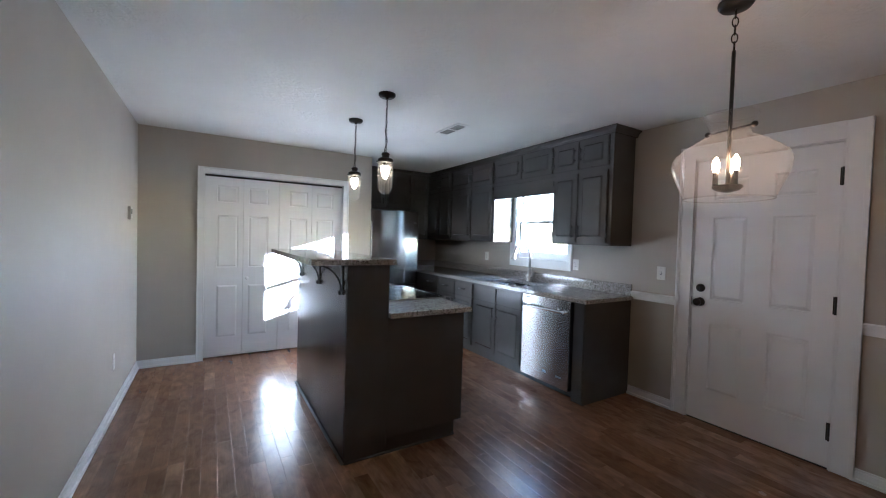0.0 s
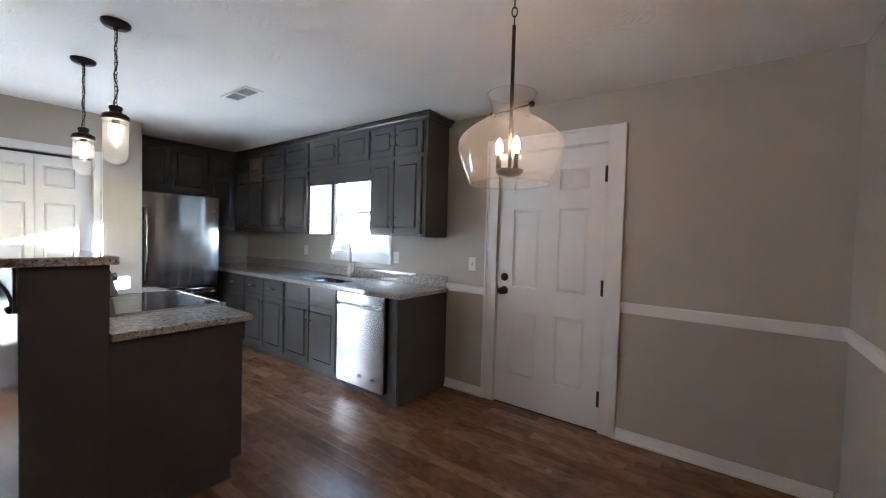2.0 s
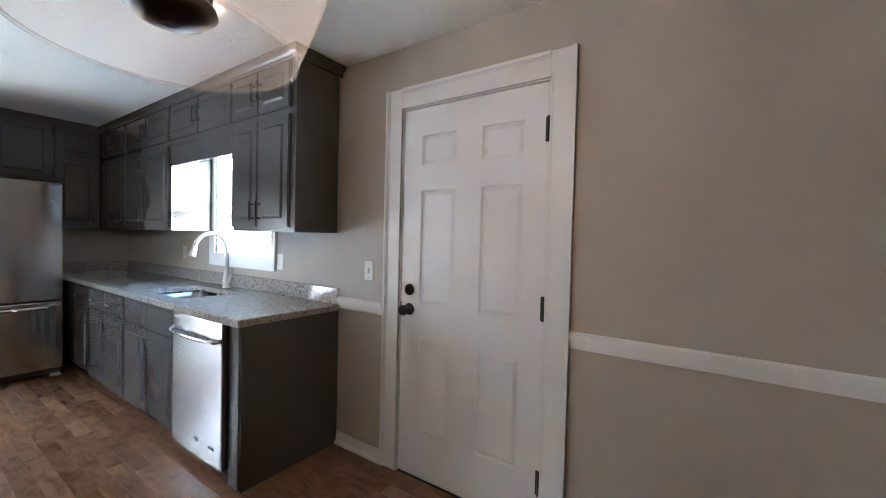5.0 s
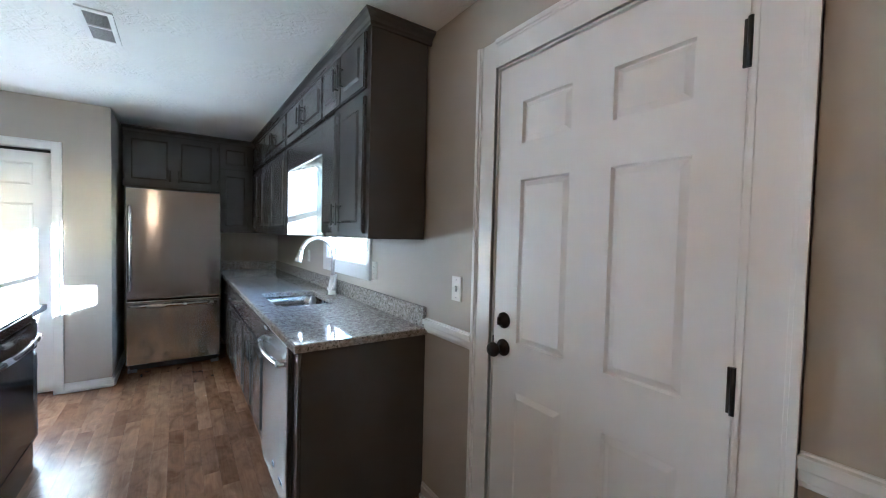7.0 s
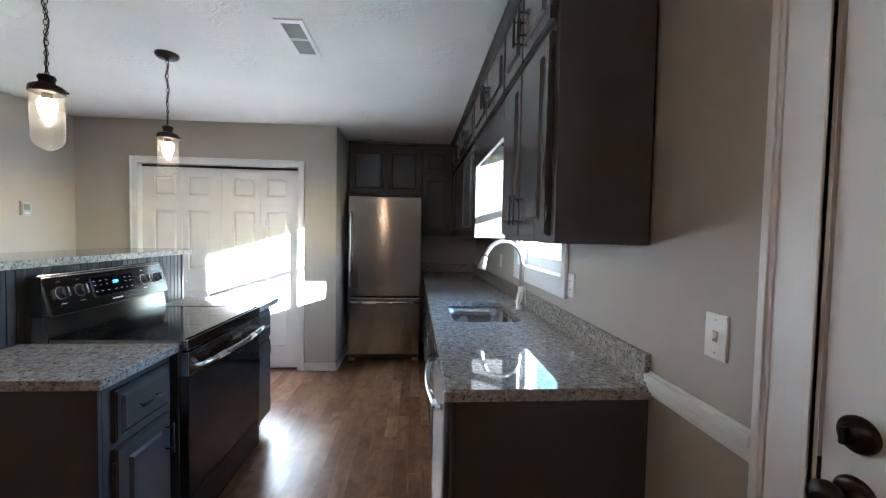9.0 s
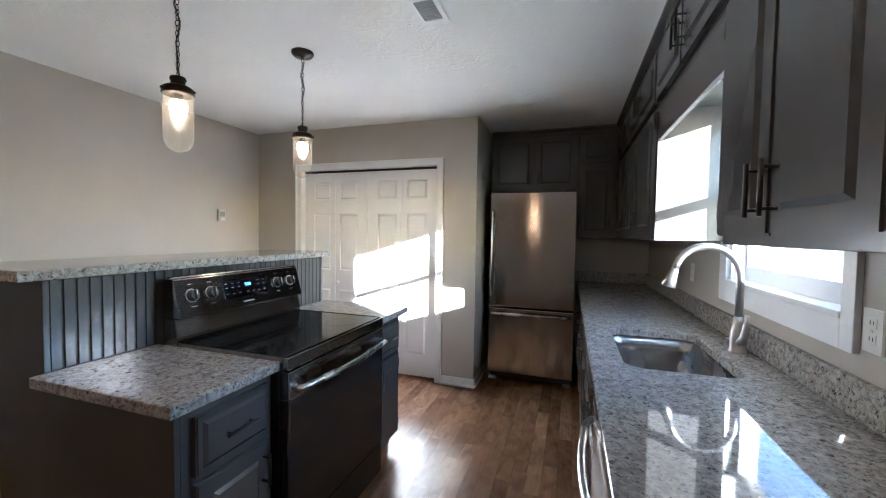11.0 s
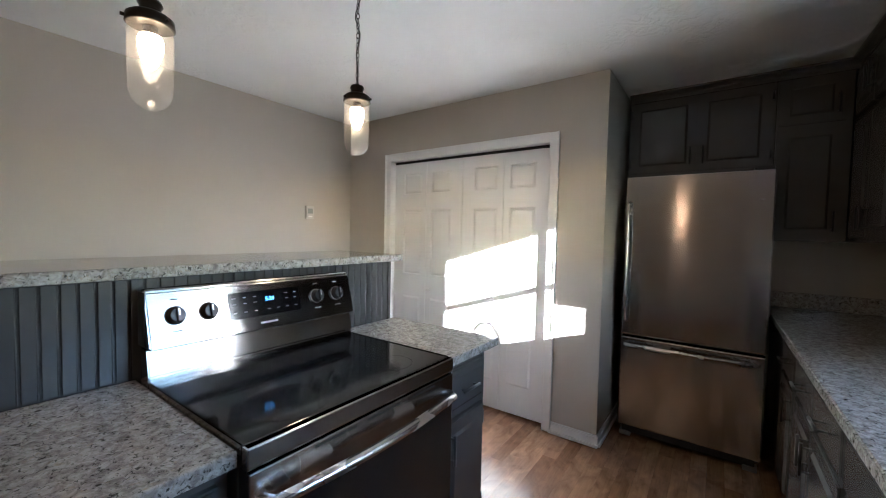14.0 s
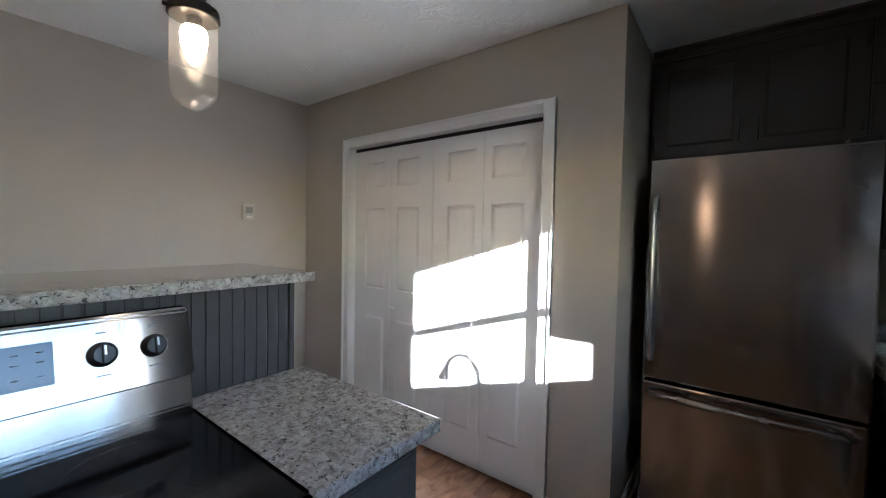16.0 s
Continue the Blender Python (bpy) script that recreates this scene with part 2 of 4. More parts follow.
def slab(w, h, t, panels=(), sink=0.008, lip=0.014, rise=0.005, bev=0.003, slope=0.012):
    """A door or drawer front, w wide and h high, front at y = 0 facing -y, with raised panels in sunk fields."""
    bm = bmesh.new()
    xs = sorted({0.0, w, *[round(v, 5) for p in panels for v in (p[0], p[2])]})
    zs = sorted({0.0, h, *[round(v, 5) for p in panels for v in (p[1], p[3])]})
    g = {(i, k): bm.verts.new((x, 0, z)) for i, x in enumerate(xs) for k, z in enumerate(zs)}
    fields = []
    for i in range(len(xs) - 1):
        for k in range(len(zs) - 1):
            f = bm.faces.new((g[i, k], g[i + 1, k], g[i + 1, k + 1], g[i, k + 1]))
            mx, mz = (xs[i] + xs[i + 1]) / 2, (zs[k] + zs[k + 1]) / 2
            hit = [j for j, p in enumerate(panels) if p[0] < mx < p[2] and p[1] < mz < p[3]]
            if hit:
                fields.append((hit[0], f))
    for j in sorted({j for j, _ in fields}):
        fs = [f for q, f in fields if q == j]
        bmesh.ops.inset_region(bm, faces=fs, thickness=0.006, depth=-sink)
        bmesh.ops.inset_region(bm, faces=fs, thickness=lip, depth=0.0)
        bmesh.ops.inset_region(bm, faces=fs, thickness=slope, depth=rise)
    rim = [e for e in bm.edges if e.is_boundary]
    ext = bmesh.ops.extrude_edge_only(bm, edges=rim)
    vs = [v for v in ext["geom"] if isinstance(v, bmesh.types.BMVert)]
    for v in vs:
        v.co.y = t
    back = [e for e in bm.edges if e.is_boundary]
    bmesh.ops.contextual_create(bm, geom=back)
    bmesh.ops.recalc_face_normals(bm, faces=bm.faces)
    if bev:
        es = [e for e in bm.edges if abs(e.verts[0].co.y) < 1e-6 and abs(e.verts[1].co.y) < 1e-6 and
              all(min(v.co.x, w - v.co.x, v.co.z, h - v.co.z) < 1e-6 for v in e.verts) and
              (abs(e.verts[0].co.x - e.verts[1].co.x) < 1e-6 and min(e.verts[0].co.x, w - e.verts[0].co.x) < 1e-6 or abs(e.verts[0].co.z - e.verts[1].co.z) < 1e-6 and min(e.verts[0].co.z, h - e.verts[0].co.z) < 1e-6)]
        bmesh.ops.bevel(bm, geom=es, offset=bev, segments=2, affect="EDGES")
    return bm


def mesh_of(name, bm, material):
    bmesh.ops.recalc_face_normals(bm, faces=bm.faces)
    me = bpy.data.meshes.new(name)
    bm.to_mesh(me)
    bm.free()
    me.materials.append(material)
    return me


def thing(name, label, category, group="", at=(0, 0, 0), bm=None, material=None, kind=""):
    ob = new(name, mesh_of(name, bm, material) if bm else None)
    ob.location = at
    if kind == "structure":
        return tagged(ob, label, category, group, kind)
    return tagged(ob, label, category, group)


def part(name, bm, material, parent, label="", m=None):
    ob = new(name, mesh_of(name, bm, material))
    ob.parent = parent
    if parent.type == "EMPTY" or parent.parent is None:
        base = Matrix.Translation(parent.location)
    else:
        base = Matrix.Translation(parent.parent.location) @ parent.matrix_basis
    ob.matrix_basis = base.inverted() @ (m or Matrix())
    return tagged(ob, label) if label else ob


def structure(name, bm, material, label, category):
    return thing(name, label, category, bm=bm, material=material, kind="structure")


EAST = lambda x, y1, z: pose(x, y1, z, 0, 0, -90)     # fronts that face -x; width runs towards -y
WEST = lambda x, y0, z: pose(x, y0, z, 0, 0, 90)      # fronts that face +x; width runs towards +y
SOUTH = lambda x, y, z: pose(x, y, z)                 # fronts that face -y

# ---- shell ----
XL, XR, YS, YC, YB, XA, H = -0.018, 3.945, -0.085, 5.18, 6.15, 2.395, 2.42
DY0, DY1, DZ = 1.127, 1.991, 2.077          # outside door opening
WY0, WY1, WZ0, WZ1 = 3.245, 4.095, 1.16, 2.06  # window opening
BX0, BX1, BZ = 0.533, 2.037, 2.018           # folding door opening
T = 0.14
structure("wall_west", boxes((XL - T, XL, YS - T, YB + T, -0.1, H + 0.1)), WALL, "beige painted plaster wall", "wall")
structure("wall_south", boxes((XL, XR, YS - T, YS, -0.1, H + 0.1)), WALL, "beige painted wall with white chair rail", "wall")
structure("wall_east", boxes(
    (XR, XR + T, YS - T, DY0, -0.1, H + 0.1), (XR, XR + T, DY0, DY1, DZ, H + 0.1), (XR, XR + T, DY1, WY0, -0.1, H + 0.1),
    (XR, XR + T, WY0, WY1, -0.1, WZ0), (XR, XR + T, WY0, WY1, WZ1, H + 0.1), (XR, XR + T, WY1, YB + T, -0.1, H + 0.1)), WALL,
    "beige painted wall with door and window openings", "wall")
structure("wall_closet", boxes((XL, BX0, YC, YC + 0.11, -0.1, H), (BX1, XA, YC, YC + 0.11, -0.1, H), (BX0, BX1, YC, YC + 0.11, BZ, H)), WALL,
          "beige painted wall round the closet doors", "wall")
structure("wall_alcove", boxes((XA - 0.11, XA, YC + 0.11, YB, -0.1, H)), WALL, "beige painted return wall beside the fridge", "wall")
structure("wall_north", boxes((XL, XR, YB, YB + T, -0.1, H + 0.1)), WALL, "beige painted wall behind the fridge", "wall")
structure("ceiling", boxes((XL, XR, YS, YB, H, H + 0.1)), CEIL, "white textured plaster ceiling", "ceiling")
floor = structure("floor", boxes((XL, XR, YS, YB, -0.1, -0.012)), DARK, "brown knotty oak plank floor", "floor")
structure("ground", boxes((-120, 120, -120, 120, -0.4, -0.3)), OUTSIDE, "grassy ground outside the window", "ground")


def skirting(name, x0, x1, y0, y1, way):
    """A moulded baseboard with a small shoe, along one wall; way points into the room."""
    bm = bmesh.new()
    dx, dy = way
    for z0, z1, d in ((0.0, 0.062, 0.013), (0.062, 0.078, 0.009), (0.0, 0.02, 0.024)):
        ax0, ax1 = (x0, x0 + d * dx) if dx else (x0, x1)
        ay0, ay1 = (y0, y0 + d * dy) if dy else (y0, y1)
        box(bm, min(ax0, ax1), max(ax0, ax1), min(ay0, ay1), max(ay0, ay1), z0, z1, bev=0.002)
    structure(name, bm, WHITE, "white painted baseboard", "baseboard")


skirting("baseboard_west", XL, XL, YS + 0.024, YC - 0.024, (1, 0))
skirting("baseboard_closet_1", XL, 0.478, YC, YC, (0, -1))
skirting("baseboard_closet_2", 2.093, XA + 0.013, YC, YC, (0, -1))
skirting("baseboard_alcove", XA, XA, YC, YB, (1, 0))
skirting("baseboard_east_1", XR, XR, YS + 0.024, 1.018, (-1, 0))
skirting("baseboard_east_2", XR, XR, 2.1, 2.490, (-1, 0))
skirting("baseboard_south", XL, XR, YS, YS, (0, 1))


def chair_rail(name, along, a, b, wall, way):
    bm = bmesh.new()
    for z0, z1, d in ((0.884, 0.958, 0.010), (0.898, 0.945, 0.018), (0.925, 0.953, 0.027)):
        if along == "y":
            box(bm, min(wall, wall + way * d), max(wall, wall + way * d), a, b, z0, z1, bev=0.003)
        else:
            box(bm, a, b, min(wall, wall + way * d), max(wall, wall + way * d), z0, z1, bev=0.003)
    structure(name, bm, WHITE, "white moulded chair rail", "trim")


chair_rail("chair_rail_east_1", "y", YS, 1.018, XR, -1)
chair_rail("chair_rail_east_2", "y", 2.1, 2.490, XR, -1)
chair_rail("chair_rail_south", "x", 0.9, XR - 0.03, YS, 1)


def casing(parent, inner0, inner1, top, wide, put, sill=None):
    """Door trim of stepped boards on three sides; put(u, z, d) turns wall coordinates into boxes."""
    for name, u0, u1, z0, z1 in (("casing", inner0 - wide, inner0, 0.0, top + wide), ("casing", inner1, inner1 + wide, 0.0, top + wide), ("head_casing", inner0, inner1, top, top + wide)):
        bm = bmesh.new()
        side = u1 == inner0
        head = name == "head_casing"
        steps = ((0.0, 1.0, 0.012), (0.76, 1.0, 0.017), (0.84, 1.0, 0.023), (0.0, 0.10, 0.015))
        for f0, f1, d in steps:
            if head:
                v0, v1, w0, w1 = u0, u1, z0 + f0 * wide, z0 + f1 * wide
            elif side:
                v0, v1, w0, w1 = u1 - f1 * wide, u1 - f0 * wide, z0, top + f1 * wide
            else:
                v0, v1, w0, w1 = u0 + f0 * wide, u0 + f1 * wide, z0, top + f1 * wide
            put(bm, v0, v1, w0, w1, d)
        part(name, bm, WHITE, parent)


# ---- outside door ----
door = thing("door_1", "white six-panel entry door, closed, with dark knob", "door", at=(XR, 1.55, 0), kind="structure")
casing(door, DY0 + 0.005, DY1 - 0.005, DZ - 0.005, 0.113, lambda bm, a, b, c, d, t: box(bm, XR - t, XR, a, b, c, d, bev=0.002))
part("jamb", boxes((XR, XR + T, DY0, DY0 + 0.012, 0, DZ), (XR, XR + T, DY1 - 0.012, DY1, 0, DZ), (XR, XR + T, DY0 + 0.012, DY1 - 0.012, DZ - 0.012, DZ),
                   (XR + 0.05, XR + 0.075, DY0 + 0.012, DY0 + 0.03, 0, DZ - 0.012), (XR + 0.05, XR + 0.075, DY1 - 0.03, DY1 - 0.012, 0, DZ - 0.012),
                   (XR + 0.05, XR + 0.075, DY0 + 0.03, DY1 - 0.03, DZ - 0.03, DZ - 0.012)), WHITE, door)
part("threshold", boxes((XR + 0.002, XR + T, DY0 + 0.012, DY1 - 0.012, -0.01, 0.006), bev=0.002), BRONZE, door, "dark metal threshold")
LY0, LY1 = DY0 + 0.0145, DY1 - 0.0145
lw = LY1 - LY0
pc = ((0.128, 0.350), (0.500, 0.722))
panels = [(a, z0, b, z1) for a, b in pc for z0, z1 in ((0.252, 0.782), (0.968, 1.601), (1.740, 1.899))]
leaf = part("leaf", slab(lw, DZ - 0.025, 0.044, panels, 0.014, 0.006, 0.011, 0.003, 0.026), DOORWHITE, door, "white six-panel leaf", EAST(XR + 0.004, LY1, 0.008))
for z in (0.24, 1.038, 1.847):
    part("hinge", tube(boxes((XR - 0.003, XR + 0.004, LY0 - 0.004, LY0 + 0.012, z - 0.055, z + 0.055), bev=0.001), [(XR - 0.006, LY0 - 0.002, z - 0.057), (XR - 0.006, LY0 - 0.002, z + 0.057)], 0.006), BLACK, door, "black hinge")


def turned(path_rows, x, y, z):
    """A knob turned about an axis along -x: rows of radius and reach."""
    bm = bmesh.new()
    lathe(bm, path_rows, seg=24, close=True)
    bmesh.ops.transform(bm, matrix=Matrix.Translation((x, y, z)) @ Matrix.Rotation(radians(-90), 4, "Y"), verts=bm.verts)
    return bm


KY = LY1 - 0.062
part("knob", turned([(0.034, 0), (0.034, 0.006), (0.028, 0.010), (0.012, 0.014), (0.011, 0.034), (0.020, 0.040), (0.028, 0.050), (0.029, 0.060), (0.024, 0.070), (0.010, 0.074)], XR + 0.004, KY, 0.945), BRONZE, door, "dark bronze round knob")
part("deadbolt", turned([(0.032, 0), (0.032, 0.008), (0.027, 0.014), (0.018, 0.018), (0.017, 0.024), (0.006, 0.026)], XR + 0.004, KY, 1.055), BRONZE, door, "dark bronze deadbolt")
part("thumb_turn", boxes((XR - 0.034, XR - 0.018, KY - 0.004, KY + 0.004, 1.040, 1.070), bev=0.002), BRONZE, door)
part("latch_plate", boxes((XR + 0.001, XR + 0.012, DY1 - 0.0155, DY1 - 0.012, 0.91, 0.98)), BRONZE, door)

# ---- window ----
win = thing("window_1", "white double-hung window open to bright sky, sunlit", "window", at=(XR, 3.76, WZ0), kind="structure")
tw = 0.088
part("window_frame", boxes((XR - 0.018, XR, WY0 - 0.055, WY0, WZ0 - tw, WZ1 + tw), (XR - 0.018, XR, WY1, WY1 + tw, WZ0 - tw, WZ1 + tw), (XR - 0.018, XR, WY0, WY1, WZ1, WZ1 + tw),
                           (XR - 0.018, XR, WY0, WY1, WZ0 - tw, WZ0 - 0.002), bev=0.003), WHITE, win, "flat white casing")
part("window_sill", boxes((XR - 0.022, XR + 0.085, WY0, WY1, WZ0 - 0.002, WZ0 + 0.02), bev=0.004), WHITE, win)
part("jamb", boxes((XR, XR + T, WY0, WY0 + 0.018, WZ0 + 0.02, WZ1), (XR, XR + T, WY1 - 0.018, WY1, WZ0 + 0.02, WZ1), (XR, XR + T, WY0 + 0.018, WY1 - 0.018, WZ1 - 0.018, WZ1)), WHITE, win)
A0, A1, ZM = WY0 + 0.018, WY1 - 0.018, 1.615


def sash(x, z0, z1, foot=0.036):
    s = 0.026
    sa = part("sash", boxes((x, x + 0.03, A0, A0 + s, z0, z1), (x, x + 0.03, A1 - s, A1, z0, z1), (x, x + 0.03, A0 + s, A1 - s, z0, z0 + foot), (x, x + 0.03, A0 + s, A1 - s, z1 - s, z1), bev=0.002), WHITE, win)
    part("pane", boxes((x + 0.013, x + 0.017, A0 + s, A1 - s, z0 + foot, z1 - s)), PANE, sa, "clear glass pane", Matrix())


sash(XR + 0.055, WZ0 + 0.02, ZM + 0.018, 0.07)
sash(XR + 0.09, ZM - 0.018, WZ1 - 0.018)

# ---- folding closet doors ----
bif = thing("door_2", "white six-panel bifold closet doors, closed, sunlit", "closet door", at=(1.28, YC, 0), kind="structure")
casing(bif, BX0 + 0.010, BX1 - 0.010, BZ - 0.010, 0.064, lambda bm, a, b, c, d, t: box(bm, a, b, YC - t, YC, c, d, bev=0.002))
part("jamb", boxes((BX0, BX0 + 0.012, YC, YC + 0.11, 0, BZ), (BX1 - 0.012, BX1, YC, YC + 0.11, 0, BZ), (BX0 + 0.012, BX1 - 0.012, YC, YC + 0.11, BZ - 0.012, BZ)), WHITE, bif)
part("track", boxes((BX0 + 0.012, BX1 - 0.012, YC + 0.052, YC + 0.078, BZ - 0.035, BZ - 0.012)), DARK, bif, "dark overhead track")
bw = (BX1 - BX0 - 0.024) / 4
for k in range(4):
    w = bw - 0.003
    a, b = (0.112, w - 0.052) if k % 2 == 0 else (0.052, w - 0.112)
    pn = [(a, z0, b, z1) for z0, z1 in ((0.215, 0.79), (0.985, 1.555), (1.698, 1.878))]
    lf = part("leaf", slab(w, BZ - 0.048, 0.034, pn, 0.013, 0.005, 0.010, 0.003, 0.022), DOORWHITE, bif, "", SOUTH(BX0 + 0.012 + bw * k + 0.0015, YC + 0.048, 0.014))
    if k in (1, 2):
        kx = BX0 + 0.012 + bw * k + (0.04 if k == 1 else bw - 0.06)
        kb = lathe(bmesh.new(), [(0.009, 0), (0.008, 0.01), (0.016, 0.018), (0.017, 0.024), (0.011, 0.030)], seg=18, close=True)
        bmesh.ops.transform(kb, matrix=Matrix.Translation((kx, YC + 0.048, 0.875)) @ Matrix.Rotation(radians(90), 4, "X"), verts=kb.verts)
        part("knob", kb, WHITE, bif, "small white round knob")


# ---- cabinet pieces ----
def pull(parent, m, length=0.12, bars=BLACK):
    """A bar handle standing on two posts; along z in the pose m, out along -y."""
    bm = bmesh.new()
    tube(bm, [(0, -0.030, -length / 2), (0, -0.030, length / 2)], 0.0055, 8)
    for z in (-length / 2 + 0.016, length / 2 - 0.016):
        tube(bm, [(0, 0.0, z), (0, -0.030, z)], 0.0045, 8)
    part("handle", bm, bars, parent, "black bar handle", m)


def front(parent, put, w, h, handle=None, field=0.05, name="door", hinge=None):
    """A cabinet door or drawer front with its handle; put(u, z) gives the pose of a corner."""
    pn = [(field, field, w - field, h - field)] if field else []
    part(name, slab(w, h, 0.019, pn, 0.012, 0.005, 0.009, 0.005, 0.016), CAB, parent, "", put(0, 0))
    if handle:
        u, z, turn = handle
        pull(parent, put(u, z) @ pose(0, 0, 0, 0, turn, 0))
    if hinge is not None:
        for z in (0.07, h - 0.07):
            part("hinge", tube(bmesh.new(), [(hinge, 0.006, z - 0.028), (hinge, 0.006, z + 0.028)], 0.006, 8), BLACK, parent, "", put(0, 0))


XU = 3.615           # face of the wall cabinets
XF = 3.31          # face of the base cabinets
GAP = 0.003


def wall_unit(y0, y1, z0, z1, doors, label, pulls):
    """A wall cabinet on the window wall. doors: rows of y0, y1, z0, z1, handle side."""
    c = thing("wall_cabinet", label, "cabinet", "wall cabinets", at=(XR, (y0 + y1) / 2, z0))
    part("body", boxes((XU, XR - 0.0185, y0 + 0.0005, y1 - 0.0005, z0, z1), bev=0.002), CAB, c)
    for a, b, c0, c1, side in doors:
        w, h = b - a, c1 - c0
        put = lambda u, z, b=b, c0=c0: EAST(XU - 0.020, b, c0) @ pose(u, 0, z)
        u = w - 0.032 if side == "near" else 0.032
        zz = {"low": 0.10, "mid": h / 2, "high": h - 0.10}[pulls(c0)]
        front(c, put, w, h, (u, zz, 0), hinge=(-0.004 if side == "near" else w + 0.004))
    return c


SPLIT, UB = 2.065, 1.365
where = lambda z: "low" if z < 2 else "mid"
UT = 2.35
Z0, Z1, Z2 = UB + 0.025, SPLIT - 0.018, SPLIT + 0.02
wall_unit(2.505, 3.18, UB, H - 0.002, [(2.545, 2.862, Z0, Z1, "far"), (2.870, 3.17, Z0, Z1, "near"), (2.545, 2.862, Z2, UT, "far"), (2.870, 3.17, Z2, UT, "near")],
          "dark grey painted wall cabinet with raised panel doors", where)
wall_unit(3.18, 4.14, SPLIT - 0.02, H - 0.002, [(3.20, 3.645, Z2, UT, "far"), (3.655, 4.12, Z2, UT, "near")], "short dark grey painted cabinet above the window", where)
wall_unit(4.14, 5.10, UB, H - 0.002, [(4.165, 4.612, Z0, Z1, "far"), (4.622, 5.08, Z0, Z1, "near"), (4.165, 4.612, Z2, UT, "far"), (4.622, 5.08, Z2, UT, "near")],
          "dark grey painted wall cabinet beside the window", where)
wall_unit(5.10, 6.145, UB, H - 0.002, [(5.12, 5.45, Z0, Z1, "far"), (5.12, 5.45, Z2, UT, "far"), (5.46, 5.77, Z0, Z1, "near"), (5.46, 5.77, Z2, UT, "near")],
          "dark grey painted corner wall cabinet", where)
val = thing("valance", "dark grey painted board above the window", "valance", at=(XU, 3.66, 1.885), bm=boxes((-0.002, 0.018, -0.4795, 0.4795, 0.0, 0.159), bev=0.002), material=CAB)


def crown_run(bm, path, rows):
    """A moulding swept along path corners (x, y, outward x, outward y), rows of reach and height."""
    rings = [[bm.verts.new((x + ox * r, y + oy * r, z)) for r, z in rows] for x, y, ox, oy in path]
    n = len(rows)
    for a, b in zip(rings, rings[1:]):
        for k in range(n):
            bm.faces.new((a[k], a[(k + 1) % n], b[(k + 1) % n], b[k]))
    bm.faces.new(rings[0])
    bm.faces.new(rings[-1][::-1])
    return bm


CROWN = [(0.0, 2.36), (0.010, 2.36), (0.013, 2.368), (0.014, 2.380), (0.022, 2.392), (0.034, 2.400), (0.040, 2.404), (0.046, 2.406), (0.048, 2.4185), (0.0, 2.4185)]
thing("crown_moulding", "dark grey crown moulding along the cabinets", "moulding", at=(XU, 0, 0),
      bm=crown_run(bmesh.new(), [(-0.001, 5.752, -1, 0), (-0.001, 2.504, -1, -1), (XR - XU - 0.003, 2.504, 0, -1)], CROWN), material=CAB)

YF = 5.80  # face of the cabinets over the fridge
cab_f = thing("fridge_cabinet", "dark grey painted cabinet above the fridge", "cabinet", "wall cabinets", at=(2.8, YB, 1.815))
part("body", boxes((XA + 0.014, 3.25, YF, YB - 0.002, 1.815, H - 0.002), bev=0.002), CAB, cab_f)
for a, b, side in ((2.43, 2.835, 1), (2.845, 3.23, 0)):
    put = lambda u, z, a=a: SOUTH(a, YF - 0.020, 1.84) @ pose(u, 0, z)
    front(cab_f, put, b - a, UT - 1.84, ((b - a) - 0.032 if side else 0.032, 0.10, 0), hinge=(-0.004 if side else b - a + 0.004))
tall = thing("corner_cabinet", "dark grey painted narrow corner cabinet", "cabinet", "wall cabinets", at=(3.48, YB, UB))
part("body", boxes((3.252, XU - 0.0225, YF, YB - 0.002, UB, H - 0.002), bev=0.002), CAB, tall)
for z0, z1 in ((UB + 0.02, SPLIT - 0.012), (SPLIT + 0.012, UT)):
    put = lambda u, z, z0=z0: SOUTH(3.26, YF - 0.020, z0) @ pose(u, 0, z)
    front(tall, put, 0.30, z1 - z0, (0.268, 0.10, 0))
thing("crown_moulding", "dark grey crown moulding over the fridge", "moulding", at=(0, YF, 0),
      bm=crown_run(bmesh.new(), [(XA + 0.016, -0.001, 0, -1), (XU - 0.002, -0.001, 0, -1)], CROWN), material=CAB)


def base_unit(y0, y1, cols, label, hollow=False):
    c = thing("base_cabinet", label, "cabinet", "base cabinets", at=(XR, (y0 + y1) / 2, 0))
    a, b = y0 + 0.0005, y1 - 0.0005
    if hollow:
        bm = boxes((XF, XF + 0.02, a, b, 0.10, 0.871), (XF + 0.02, XR - 0.002, a, a + 0.018, 0.10, 0.871), (XF + 0.02, XR - 0.002, b - 0.018, b, 0.10, 0.871), (XF + 0.02, XR - 0.002, a + 0.018, b - 0.018, 0.10, 0.118))
    else:
        bm = boxes((XF, XR - 0.002, a, b, 0.10, 0.871), bev=0.002)
    part("body", bm, CAB, c)
    part("toe_kick", boxes((XF + 0.065, XF + 0.08, y0, y1, 0, 0.10)), CAB, c)
    for a, b, side, drawer_pull in cols:
        w = b - a
        put = lambda u, z, b=b: EAST(XF - 0.020, b, 0.70) @ pose(u, 0, z)
        front(c, put, w, 0.145, (w / 2, 0.0725, 90) if drawer_pull else None, field=0.0, name="drawer")
        put2 = lambda u, z, b=b: EAST(XF - 0.020, b, 0.115) @ pose(u, 0, z)
        front(c, put2, w, 0.565, (w - 0.032 if side == "near" else 0.032, 0.565 - 0.10, 0))
    return c


